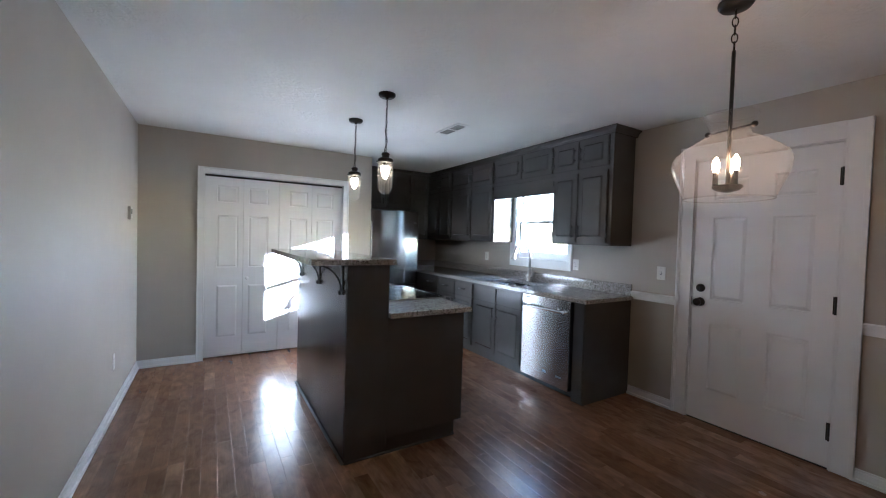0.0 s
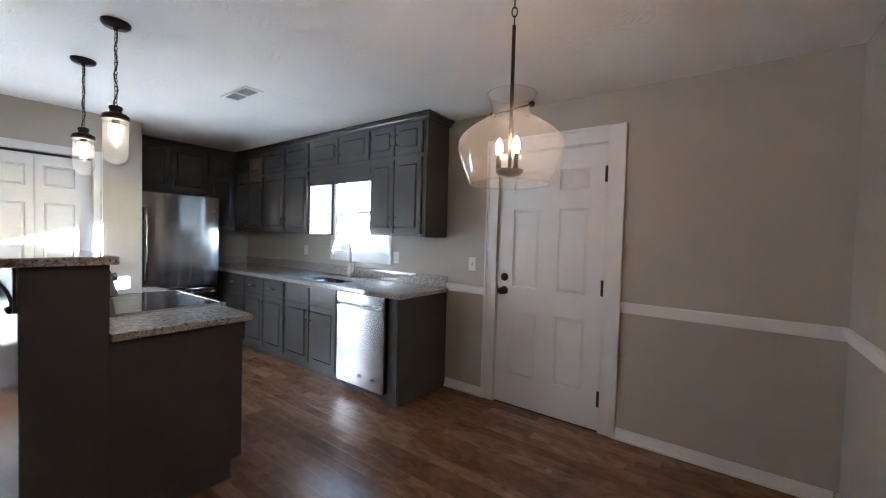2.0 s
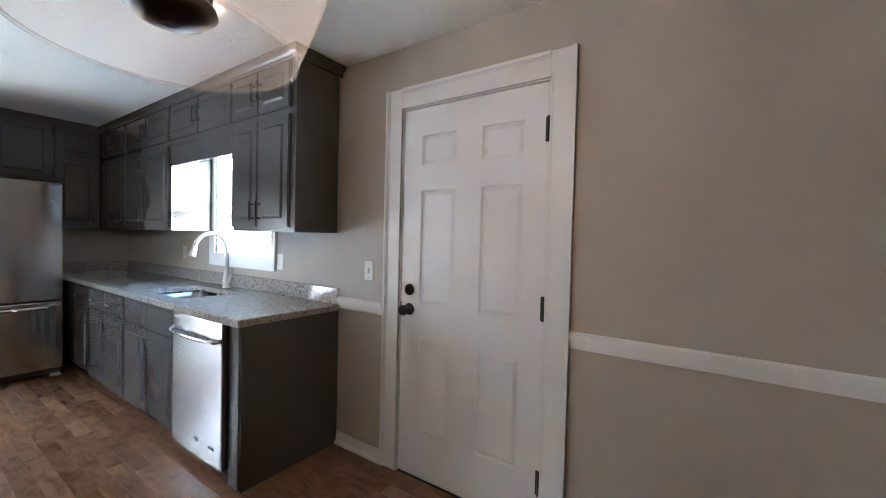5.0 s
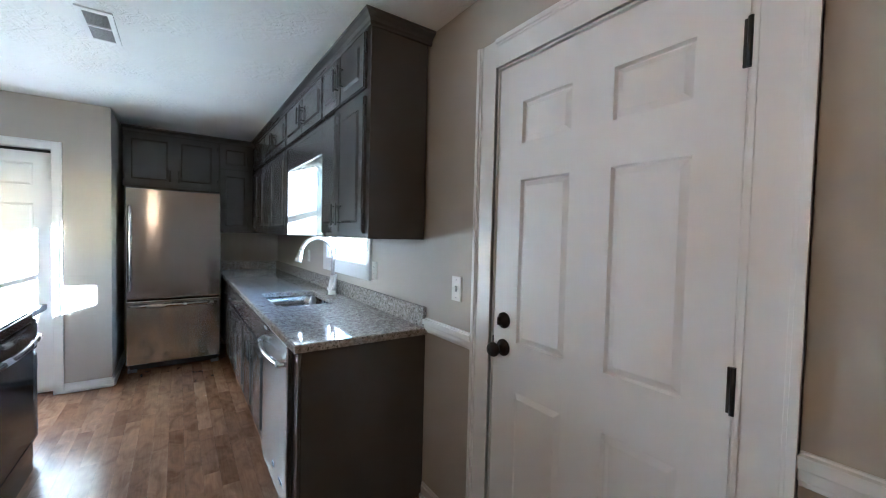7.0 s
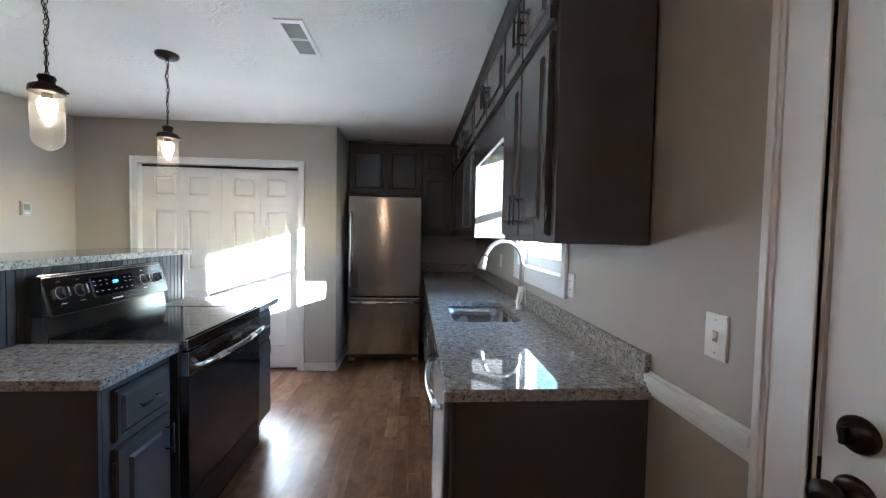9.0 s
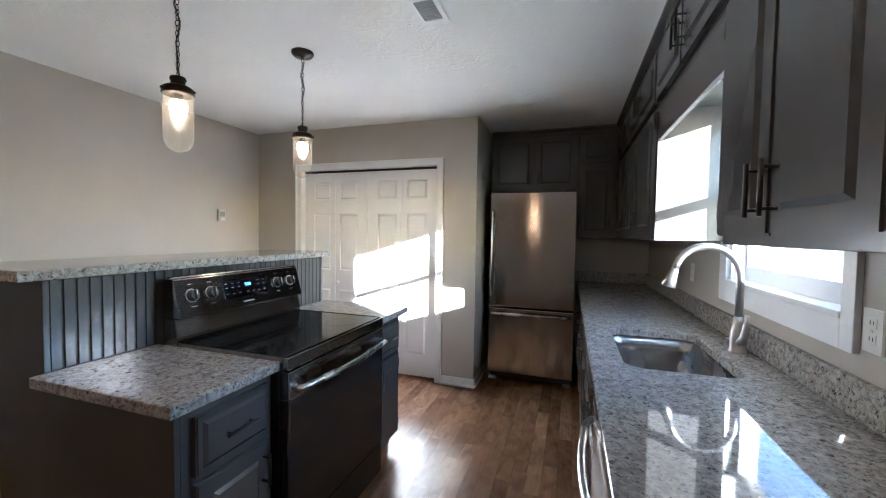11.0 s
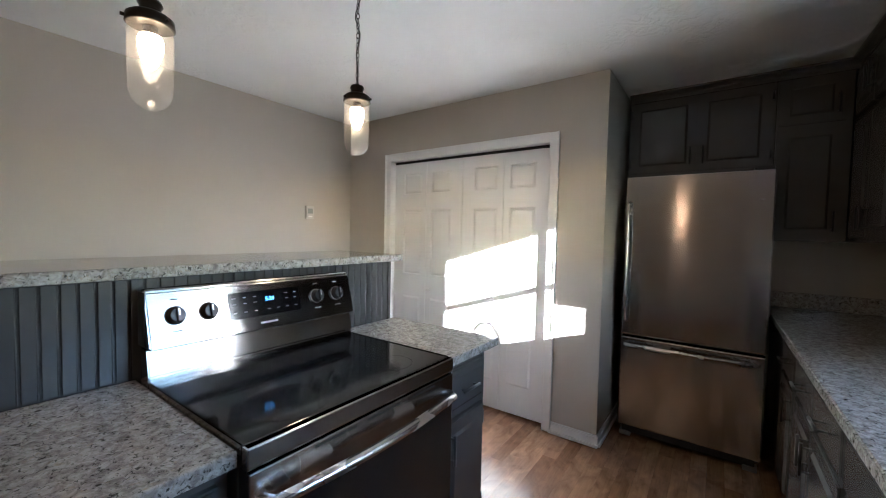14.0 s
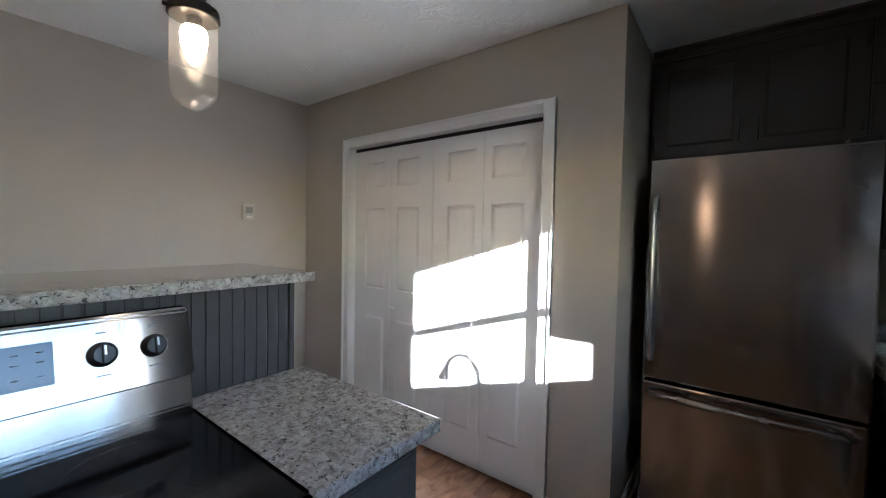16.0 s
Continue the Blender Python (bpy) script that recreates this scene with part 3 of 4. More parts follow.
base_unit(3.24, 4.09, [(3.255, 3.655, "far", False), (3.665, 4.07, "near", False)], "dark grey painted sink base cabinet", hollow=True)
base_unit(4.09, 4.91, [(4.11, 4.495, "far", True), (4.505, 4.89, "near", True)], "dark grey painted base cabinet with two drawers")
base_unit(4.91, 6.145, [(4.93, 5.32, "near", True)], "dark grey painted base cabinet in the corner")
endp = thing("end_panel", "dark grey painted panel closing the counter end", "cabinet panel", "base cabinets", at=(XR, 2.54, 0))
part("side", boxes((XF, XR - 0.002, 2.495, 2.513, 0.0, 0.871), bev=0.002), CAB, endp)
part("filler", boxes((XF, XF + 0.02, 2.5135, 2.618, 0.0, 0.871), bev=0.002), CAB, endp)
part("stile", boxes((XF - 0.012, XF - 0.0005, 2.50, 2.54, 0.02, 0.871), bev=0.002), CAB, endp)

# ---- dishwasher ----
dw = thing("dishwasher", "stainless steel dishwasher with bowed bar handle", "dishwasher", at=(XF, 2.93, 0))
D0, D1 = 2.62, 3.238
part("tub", boxes((XF + 0.03, XR - 0.1, D0 + 0.006, D1 - 0.006, 0.06, 0.866)), DARK, dw, "dark tub body")
part("door", boxes((XF - 0.030, XF + 0.028, D0 + 0.012, D1 - 0.012, 0.075, 0.866), bev=0.005), STEEL_DW, dw, "brushed steel door")
bm = bmesh.new()
tube(bm, [(XF - 0.030, D0 + 0.03, 0.775), (XF - 0.052, D0 + 0.05, 0.765)] + [(XF - 0.052 - 0.022 * math.sin(math.pi * k / 10), D0 + 0.05 + (D1 - D0 - 0.10) * k / 10, 0.765) for k in range(1, 10)] + [(XF - 0.052, D1 - 0.05, 0.765), (XF - 0.030, D1 - 0.03, 0.775)], 0.0115, 10)
part("handle", bm, SATIN, dw, "bowed steel handle")
part("logo", boxes((XF - 0.0315, XF - 0.0295, D0 + 0.09, D0 + 0.15, 0.165, 0.18)), GREYMARK, dw)
part("logo", boxes((XF - 0.0315, XF - 0.0295, D0 + 0.27, D0 + 0.31, 0.165, 0.185)), GREYMARK, dw)
part("badge", boxes((XF - 0.0315, XF - 0.0295, D1 - 0.13, D1 - 0.05, 0.835, 0.848), bev=0.0005), GREYMARK, dw)
part("toe_plate", boxes((XF + 0.055, XF + 0.065, D0, D1, 0.0, 0.075)), BLACK, dw)

# ---- counter with sink ----
CX0, CY0, CT = 3.275, 2.472, 0.908
SX0, SX1, SY0, SY1 = 3.398, 3.782, 3.39, 4.03


def rounded(x0, x1, y0, y1, r, n=6):
    pts = []
    for cx, cy, a0 in ((x1 - r, y1 - r, 0), (x0 + r, y1 - r, 90), (x0 + r, y0 + r, 180), (x1 - r, y0 + r, 270)):
        pts += [(cx + r * math.cos(radians(a0 + 90 * k / n)), cy + r * math.sin(radians(a0 + 90 * k / n))) for k in range(n + 1)]
    return pts


def plate_with_hole(x0, x1, y0, y1, z0, z1, hole):
    """A stone slab with a hole: its top and bottom are bridged between rim and hole."""
    bm = bmesh.new()
    n = len(hole)
    q = n // 4
    corners = [(x1, y1), (x0, y1), (x0, y0), (x1, y0)]
    for z, flip in ((z1, False), (z0, True)):
        hv = [bm.verts.new((*p, z)) for p in hole]
        cv = [bm.verts.new((*p, z)) for p in corners]
        for c in range(4):
            for k in range(c * q, c * q + q - 1):
                bm.faces.new((cv[c], hv[k + 1], hv[k]) if not flip else (cv[c], hv[k], hv[k + 1]))
            a, b = c * q + q - 1, (c * q + q) % n
            f = (cv[c], cv[(c + 1) % 4], hv[b], hv[a])
            bm.faces.new(f if not flip else f[::-1])
        if flip:
            low = (hv, cv)
        else:
            top = (hv, cv)
    for i in range(n):
        bm.faces.new((top[0][i], top[0][(i + 1) % n], low[0][(i + 1) % n], low[0][i]))
    for i in range(4):
        bm.faces.new((top[1][i], low[1][i], low[1][(i + 1) % 4], top[1][(i + 1) % 4]))
    bmesh.ops.recalc_face_normals(bm, faces=bm.faces)
    es = [e for e in bm.edges if all(abs(v.co.z - z1) < 1e-6 for v in e.verts) and len(e.link_faces) == 2 and abs(e.link_faces[0].normal.dot(e.link_faces[1].normal)) < 0.3]
    bmesh.ops.bevel(bm, geom=es, offset=0.005, segments=3, affect="EDGES")
    return bm


hole = rounded(SX0, SX1, SY0, SY1, 0.07)
top = thing("countertop", "polished grey speckled granite counter with sink cutout", "countertop", at=(XR, 4.3, CT))
part("slab", plate_with_hole(CX0, XR - 0.002, CY0, YB - 0.002, CT - 0.036, CT, hole), GRANITE, top)
part("backsplash", boxes((XR - 0.024, XR - 0.002, 2.49, YB - 0.026, CT + 0.0005, CT + 0.105), bev=0.003), GRANITE, top, "low granite upstand")
part("backsplash", boxes((3.27, XR - 0.0025, YB - 0.0255, YB - 0.003, CT + 0.0005, CT + 0.105), bev=0.003), GRANITE, top, "low granite upstand")

sink = thing("sink", "undermounted stainless steel single bowl sink", "sink", at=(3.59, 3.71, CT - 0.2))
bm = bmesh.new()
rows = []
for z, d, r in ((CT - 0.037, -0.022, 0.09), (CT - 0.0375, 0.0, 0.07), (CT - 0.10, 0.006, 0.07), (CT - 0.195, 0.012, 0.07), (CT - 0.222, 0.035, 0.06), (CT - 0.228, 0.10, 0.05)):
    rows.append([bm.verts.new((*p, z)) for p in rounded(SX0 + d - 0.004, SX1 - d + 0.004, SY0 + d - 0.004, SY1 - d + 0.004, r)])
for a, b in zip(rows, rows[1:]):
    for k in range(len(a)):
        bm.faces.new((a[k], a[(k + 1) % len(a)], b[(k + 1) % len(a)], b[k])).smooth = True
bm.faces.new(rows[-1])
part("bowl", bm, SINK_STEEL, sink)
part("drain", lathe(bmesh.new(), [(0.045, CT - 0.227), (0.042, CT - 0.224), (0.03, CT - 0.226), (0.012, CT - 0.2245)], 3.59, 3.71, 24, True), NICKEL, sink)

fc = thing("faucet", "brushed nickel gooseneck pull-down faucet", "faucet", at=(3.866, 3.75, CT))
FX, FY = 3.866, 3.75
part("base", lathe(bmesh.new(), [(0.033, CT), (0.033, CT + 0.006), (0.029, CT + 0.012), (0.031, CT + 0.05), (0.028, CT + 0.078), (0.021, CT + 0.115), (0.0165, CT + 0.15)], FX, FY, 24, True), NICKEL, fc)
arc = [(FX, FY, CT + 0.148), (FX, FY, CT + 0.28)]
R = 0.121
arc += [(FX - R + R * math.cos(radians(a)), FY, CT + 0.312 + R * 1.05 * math.sin(radians(a))) for a in range(0, 169, 12)]
part("neck", tube(bmesh.new(), arc, 0.0148, 16), NICKEL, fc)
e = Vector(arc[-1])
d = (Vector(arc[-1]) - Vector(arc[-2])).normalized()
part("spray_head", tube(bmesh.new(), [e, e + d * 0.02, e + d * 0.045, e + d * 0.078, e + d * 0.082], [0.0155, 0.019, 0.024, 0.029, 0.024], 16), NICKEL, fc, "flared spray head")
part("lever", tube(bmesh.new(), [(FX, FY - 0.02, CT + 0.045), (FX, FY - 0.044, CT + 0.055), (FX, FY - 0.056, CT + 0.075), (FX + 0.004, FY - 0.058, CT + 0.12), (FX + 0.008, FY - 0.06, CT + 0.165)], [0.016, 0.018, 0.013, 0.009, 0.008], 12), NICKEL, fc)
part("cap", tube(bmesh.new(), [(FX - 0.02, FY + 0.005, CT + 0.045), (FX - 0.04, FY + 0.012, CT + 0.045)], [0.013, 0.011], 12), NICKEL, fc)

ch = thing("card_holder", "small clear plastic stand on the counter", "card holder", at=(3.46, 5.99, CT))
part("back", boxes((3.40, 3.52, 6.0, 6.003, CT + 0.003, CT + 0.075), bev=0.001), PANE, ch)
part("foot", boxes((3.40, 3.52, 5.95, 6.0, CT, CT + 0.003), bev=0.001), PANE, ch)
part("front_lip", boxes((3.40, 3.52, 5.95, 5.953, CT + 0.003, CT + 0.02), bev=0.001), PANE, ch)

# ---- fridge ----
F0, F1, FY0, FT = 2.462, 3.243, 5.455, 1.773
fr = thing("refrigerator", "stainless steel bottom-freezer refrigerator, closed", "refrigerator", at=(2.855, 5.9, 0))
part("cabinet", boxes((F0 + 0.006, F1 - 0.006, FY0 + 0.075, YB - 0.02, 0.03, FT - 0.02), bev=0.006), painted("fridge_side_grey", (0.09, 0.09, 0.092), 0.45), fr, "dark grey cabinet")
ud = part("upper_door", boxes((F0, F1, FY0, FY0 + 0.068, 0.705, FT), bev=0.009), STEEL_X, fr, "brushed steel door")
fd = part("freezer_drawer", boxes((F0, F1, FY0, FY0 + 0.068, 0.075, 0.69), bev=0.009), STEEL_X, fr, "brushed steel drawer front")
part("gasket", boxes((F0 + 0.012, F1 - 0.012, FY0 + 0.068, FY0 + 0.075, 0.09, FT - 0.015)), DARK, fr)
bm = tube(bmesh.new(), [(F0 + 0.032, FY0, 0.80), (F0 + 0.032, FY0 - 0.04, 0.82)] + [(F0 + 0.032, FY0 - 0.042 - 0.016 * math.sin(math.pi * k / 8), 0.82 + 0.76 * k / 8) for k in range(1, 8)] + [(F0 + 0.032, FY0 - 0.04, 1.58), (F0 + 0.032, FY0, 1.60)], 0.013, 10)
part("handle", bm, SATIN, fr, "long steel bar handle")
bm = tube(bmesh.new(), [(F0 + 0.03, FY0, 0.640), (F0 + 0.05, FY0 - 0.04, 0.645)] + [(F0 + 0.05 + (F1 - F0 - 0.1) * k / 8, FY0 - 0.042 - 0.018 * math.sin(math.pi * k / 8), 0.645) for k in range(1, 8)] + [(F1 - 0.05, FY0 - 0.04, 0.645), (F1 - 0.03, FY0, 0.640)], 0.013, 10)
part("handle", bm, SATIN, fr, "long steel bar handle")
part("kick_grille", boxes((F0 + 0.03, F1 - 0.03, FY0 + 0.02, FY0 + 0.075, 0.022, 0.07), bev=0.002), BLACK, fr)
for x in (F0 + 0.05, F1 - 0.05):
    part("foot", boxes((x - 0.035, x + 0.035, FY0 + 0.01, FY0 + 0.07, 0.0, 0.03), bev=0.004), painted("grey_plastic", (0.25, 0.25, 0.25), 0.5), fr)
part("hinge_cover", boxes((F1 - 0.10, F1 - 0.01, FY0 + 0.005, FY0 + 0.12, FT + 0.0005, FT + 0.022), bev=0.004), BLACK, fr)
part("badge", boxes((F1 - 0.075, F1 - 0.045, FY0 - 0.002, FY0 + 0.001, 1.60, 1.605)), GREYMARK, fr)

# ---- island ----
I0, I1 = 2.640, 4.10          # ends of the island
K0, K1 = 1.303, 1.560         # knee wall
IX = 2.152                    # face of the island cabinets
R0, R1 = 2.992, 3.742         # range
isl = thing("kitchen_island", "dark grey painted island with raised bar wall", "island", at=(1.75, 3.35, 0))
part("end_panel", boxes((K0, K1 + 0.012, I0 - 0.018, I0, 0.0, 1.212), (K1 + 0.012, IX, I0 - 0.018, I0, 0.10, 0.866), (K1 + 0.012, IX - 0.06, I0 - 0.018, I0, 0.0, 0.10), bev=0.0015), CAB, isl, "dark painted end panel")
part("knee_wall", boxes((K0 + 0.006, K1, I0 + 0.0005, I1 - 0.02, 0.0, 1.212)), CAB, isl)
part("back_panel", boxes((K0 - 0.002, K0 + 0.0055, I0 + 0.0005, I1 - 0.0185, 0.0, 1.212), bev=0.001), CAB, isl, "dark painted panel with brush marks")
part("far_panel", boxes((K0, K1 + 0.012, I1 - 0.018, I1, 0.0, 1.212), (K1 + 0.012, IX, I1 - 0.018, I1, 0.10, 0.866), (K1 + 0.012, IX - 0.06, I1 - 0.018, I1, 0.0, 0.10), bev=0.0015), CAB, isl)
part("shoe_moulding", tube(boxes((K0 - 0.016, K0 - 0.0025, I0 - 0.018, I1, 0.0, 0.012), bev=0.003), [(K0 - 0.009, I0 - 0.018, 0.009), (K0 - 0.009, I1, 0.009)], 0.009, 8), painted("worn_trim", (0.22, 0.2, 0.18), 0.5, 0.2), isl, "worn shoe strip at the floor")
part("shoe_moulding", boxes((K0, IX - 0.06, I0 - 0.028, I0 - 0.0185, 0.0, 0.014), bev=0.003), CAB, isl)
near = part("near_cabinet", boxes((K1 + 0.013, IX, I0 + 0.0005, R0 - 0.004, 0.10, 0.866), (K1 + 0.013, IX - 0.06, I0 + 0.0005, R0 - 0.004, 0.0, 0.10)), CAB, isl)
far = part("far_cabinet", boxes((K1 + 0.013, IX, R1 + 0.004, I1 - 0.0185, 0.10, 0.866), (K1 + 0.013, IX - 0.06, R1 + 0.004, I1 - 0.0185, 0.0, 0.10)), CAB, isl)
for a, b, side in ((I0 + 0.035, R0 - 0.03, 1), (R1 + 0.03, I1 - 0.03, 0)):
    w = b - a
    put = lambda u, z, a=a: WEST(IX + 0.020, a, 0.655) @ pose(u, 0, z)
    front(isl, put, w, 0.18, (w / 2, 0.09, 90), field=0.016, name="drawer")
    put2 = lambda u, z, a=a: WEST(IX + 0.020, a, 0.115) @ pose(u, 0, z)
    front(isl, put2, w, 0.515, (w - 0.032 if side else 0.032, 0.42, 0), hinge=(-0.004 if side else w + 0.004))
NB = 38
step = (I1 - 0.02 - I0 - 0.002) / NB
bm = boxes((0, 0.008, 0.002, step - 0.0025, 0.0, 1.21 - CT), bev=0.0018)
tube(bm, [(0.0055, step - 0.006, 0.0), (0.0055, step - 0.006, 1.21 - CT)], 0.003, 6)
slat_mesh = mesh_of("beadboard_slat", bm, CAB)
for k in range(NB):
    o = new("beadboard_slat", slat_mesh)
    o.parent = isl
    o.location = Vector((K1 + 0.0006, I0 + 0.001 + step * k, CT + 0.001)) - isl.location

ic = thing("island_counter", "polished grey speckled granite slab beside the range", "countertop", "island counters", at=(1.9, 2.77, CT))
part("slab", boxes((K1 + 0.012, 2.194, 2.583, R0 - 0.002, CT - 0.036, CT), bev=0.005), GRANITE, ic)
ic2 = thing("island_counter", "polished grey speckled granite slab beyond the range", "countertop", "island counters", at=(1.9, 3.93, CT))
part("slab", boxes((K1 + 0.012, 2.205, R1 + 0.002, 4.135, CT - 0.036, CT), bev=0.005), GRANITE, ic2)
bt = thing("raised_counter", "long raised granite bar counter with overhang", "countertop", at=(1.35, 3.35, 1.213))
part("slab", boxes((1.075, 1.592, 2.555, 4.170, 1.2135, 1.249), bev=0.006), GRANITE, bt)


def bracket(y):
    b = thing("bar_bracket", "black wrought iron scroll bracket under the bar", "bracket", "bar brackets", at=(K0, y, 1.0))
    x0 = K0 - 0.002
    part("wall_plate", boxes((x0 - 0.006, x0, y - 0.012, y + 0.012, 1.02, 1.212), bev=0.001), BLACK, b)
    part("top_plate", boxes((x0 - 0.19, x0 - 0.006, y - 0.012, y + 0.012, 1.2065, 1.2125), bev=0.001), BLACK, b)
    part("curve", tube(bmesh.new(), [(x0 - 0.006 - 0.16 * (1 - math.cos(radians(a))), y, 1.04 + 0.165 * math.sin(radians(a))) for a in range(0, 91, 9)], 0.0065, 8), BLACK, b)
    part("ball_foot", lathe(bmesh.new(), [(0.004, 1.018), (0.010, 1.024), (0.012, 1.032), (0.010, 1.040), (0.004, 1.046)], x0 - 0.014, y, 12, True), BLACK, b)
    part("curl", tube(bmesh.new(), [(x0 - 0.014 - 0.012 * math.cos(a / 3), y, 1.035 + 0.012 * math.sin(a / 3)) for a in range(0, 16)], 0.004, 6), BLACK, b)


for y in (2.72, 3.30, 3.92):
    bracket(y)

# ---- range ----
rg = thing("range", "stainless steel electric range with black glass top", "stove", at=(1.9, 3.36, 0))
RX = 2.215
part("body", boxes((K1 + 0.05, RX - 0.03, R0, R1, 0.02, 0.898), bev=0.003), BLACK, rg, "black sides")
part("cooktop", boxes((K1 + 0.12, RX - 0.012, R0 + 0.004, R1 - 0.004, 0.8985, 0.919), bev=0.004), COOKTOP, rg, "black ceramic glass cooktop")
part("front_trim", boxes((RX - 0.0115, RX + 0.012, R0, R1, 0.872, 0.920), bev=0.004), STEEL_Y, rg)
part("side_trim", boxes((K1 + 0.12, RX - 0.012, R0, R0 + 0.0035, 0.8985, 0.921)), STEEL_Y, rg)
part("side_trim", boxes((K1 + 0.12, RX - 0.012, R1 - 0.0035, R1, 0.8985, 0.921)), STEEL_Y, rg)
for x, y, r in ((1.86, 3.17, 0.075), (1.86, 3.56, 0.10), (2.08, 3.17, 0.11), (2.08, 3.56, 0.08)):
    part("burner_ring", lathe(bmesh.new(), [(r - 0.0006, 0.9191), (r - 0.0006, 0.9193), (r + 0.0006, 0.9193), (r + 0.0006, 0.9191)], x, y, 40), painted("faint_print", (0.03, 0.03, 0.031), 0.2, 0.05, 0), rg)
dr = part("oven_door", boxes((RX - 0.029, RX + 0.012, R0 + 0.003, R1 - 0.003, 0.235, 0.762), bev=0.004), OVENGLASS, rg, "black glass oven door")
part("door_band", boxes((RX - 0.029, RX + 0.014, R0 + 0.003, R1 - 0.003, 0.7625, 0.866), bev=0.004), STEEL_Y, dr, "brushed steel band")
for k in range(3):
    part("vent_slot", boxes((RX + 0.0142, RX + 0.0155, R0 + 0.16 + 0.17 * k, R0 + 0.29 + 0.17 * k, 0.852, 0.857)), DARK, dr)
bm = tube(bmesh.new(), [(RX + 0.013, R0 + 0.03, 0.80), (RX + 0.045, R0 + 0.045, 0.80)] + [(RX + 0.045 + 0.022 * math.sin(math.pi * k / 10), R0 + 0.045 + (R1 - R0 - 0.09) * k / 10, 0.80) for k in range(1, 10)] + [(RX + 0.045, R1 - 0.045, 0.80), (RX + 0.013, R1 - 0.03, 0.80)], 0.014, 12)
part("handle", bm, SATIN, dr, "bowed steel handle")
part("drawer", boxes((RX - 0.029, RX + 0.008, R0 + 0.003, R1 - 0.003, 0.06, 0.225), bev=0.004), OVENGLASS, rg, "black storage drawer")
for y in (R0 + 0.04, R1 - 0.04):
    part("foot", boxes((K1 + 0.2, K1 + 0.24, y - 0.02, y + 0.02, 0.0, 0.02)), BLACK, rg)


def prism(rows, y0, y1, bev=0.004):
    """A bar of the given x, z outline between y0 and y1."""
    bm = bmesh.new()
    a = [bm.verts.new((x, y0, z)) for x, z in rows]
    b = [bm.verts.new((x, y1, z)) for x, z in rows]
    bm.faces.new(a), bm.faces.new(b[::-1])
    for k in range(len(rows)):
        bm.faces.new((a[k], b[k], b[(k + 1) % len(rows)], a[(k + 1) % len(rows)]))
    bmesh.ops.recalc_face_normals(bm, faces=bm.faces)
    bmesh.ops.bevel(bm, geom=bm.edges[:], offset=bev, segments=2, affect="EDGES")
    return bm


BXF = K1 + 0.115
part("back_ledge", prism([(K1 + 0.05, 0.9), (BXF + 0.004, 0.9), (BXF + 0.004, 0.935), (BXF - 0.012, 1.015), (K1 + 0.05, 1.015)], R0, R1), STEEL_Y, rg, "brushed steel lower ledge")
cs0, cs1 = Vector((BXF + 0.018, 0, 1.017)), Vector((BXF - 0.028, 0, 1.186))
con = part("console", prism([(K1 + 0.045, 1.017), (cs0.x, 1.017), (cs1.x, 1.178), (cs1.x - 0.008, 1.186), (K1 + 0.045, 1.186)], R0, R1, 0.005), STEEL_Y, rg, "tilted steel control console")
part("seam", boxes((K1 + 0.05, BXF + 0.010, R0 + 0.004, R1 - 0.004, 1.0135, 1.0185)), DARK, rg, "dark seam")
part("console_end", boxes((K1 + 0.04, BXF - 0.02, R0 - 0.002, R0 - 0.0002, 1.02, 1.18)), BLACK, rg)
tilt = math.degrees(math.atan2(cs0.x - cs1.x, cs1.z - cs0.z))
CON = lambda y, f: pose(cs0.x + (cs1.x - cs0.x) * f, y, cs0.z + (cs1.z - cs0.z) * f) @ pose(0, 0, 0, 0, -tilt, 0)
for y in (3.063, 3.156, 3.562, 3.660):
    bm = lathe(bmesh.new(), [(0.027, 0.001), (0.027, 0.004), (0.023, 0.006), (0.022, 0.020), (0.019, 0.024)], seg=28, close=True)
    box(bm, -0.021, 0.021, -0.005, 0.005, 0.022, 0.034, bev=0.002)
    part("knob", bm, BLACK, rg, "black control knob", CON(y, 0.52) @ pose(0, 0, 0, 0, 90, 0))
    part("knob_ring", lathe(bmesh.new(), [(0.0285, 0.0005), (0.0285, 0.002), (0.027, 0.003)], seg=28), NICKEL, rg, "", CON(y, 0.52) @ pose(0, 0, 0, 0, 90, 0))
    part("knob_mark", boxes((-0.018, 0.002, -0.002, 0.002, 0.0342, 0.0346)), NICKEL, rg, "", CON(y, 0.52) @ pose(0, 0, 0, 0, 90, 0))
part("display", boxes((0.0, 0.002, -0.132, 0.132, -0.045, 0.045), bev=0.0008), COOKTOP, rg, "black control display", CON(3.352, 0.53))
part("logo", boxes((0.0, 0.0008, -0.032, 0.032, -0.0035, 0.0035)), GREYMARK, rg, "", CON(3.352, 0.13))
for y in (3.063, 3.156, 3.562, 3.660):
    part("knob_print", boxes((0.0, 0.0006, -0.009, 0.009, -0.0015, 0.0015)), GREYMARK, rg, "", CON(y, 0.80))
    part("knob_print", boxes((0.0, 0.0006, -0.014, 0.014, -0.0015, 0.0015)), GREYMARK, rg, "", CON(y, 0.25))
random.seed(4)
for r, z in enumerate((0.026, 0.006, -0.024)):
    for k in range(7):
        y = -0.115 + 0.036 * k + (0.012 if k > 2 else 0)
        if -0.03 < y < 0.045 and r < 2:
            continue
        part("button_mark", boxes((0.0022, 0.0028, y - 0.007, y + 0.005, z - 0.0013, z + 0.0013)), GREYMARK, rg, "", CON(3.352, 0.53))
txt = bpy.data.curves.new("clock_digits", "FONT")
txt.body, txt.size, txt.align_x, txt.align_y, txt.extrude = "5:24", 0.020, "CENTER", "CENTER", 0.0003
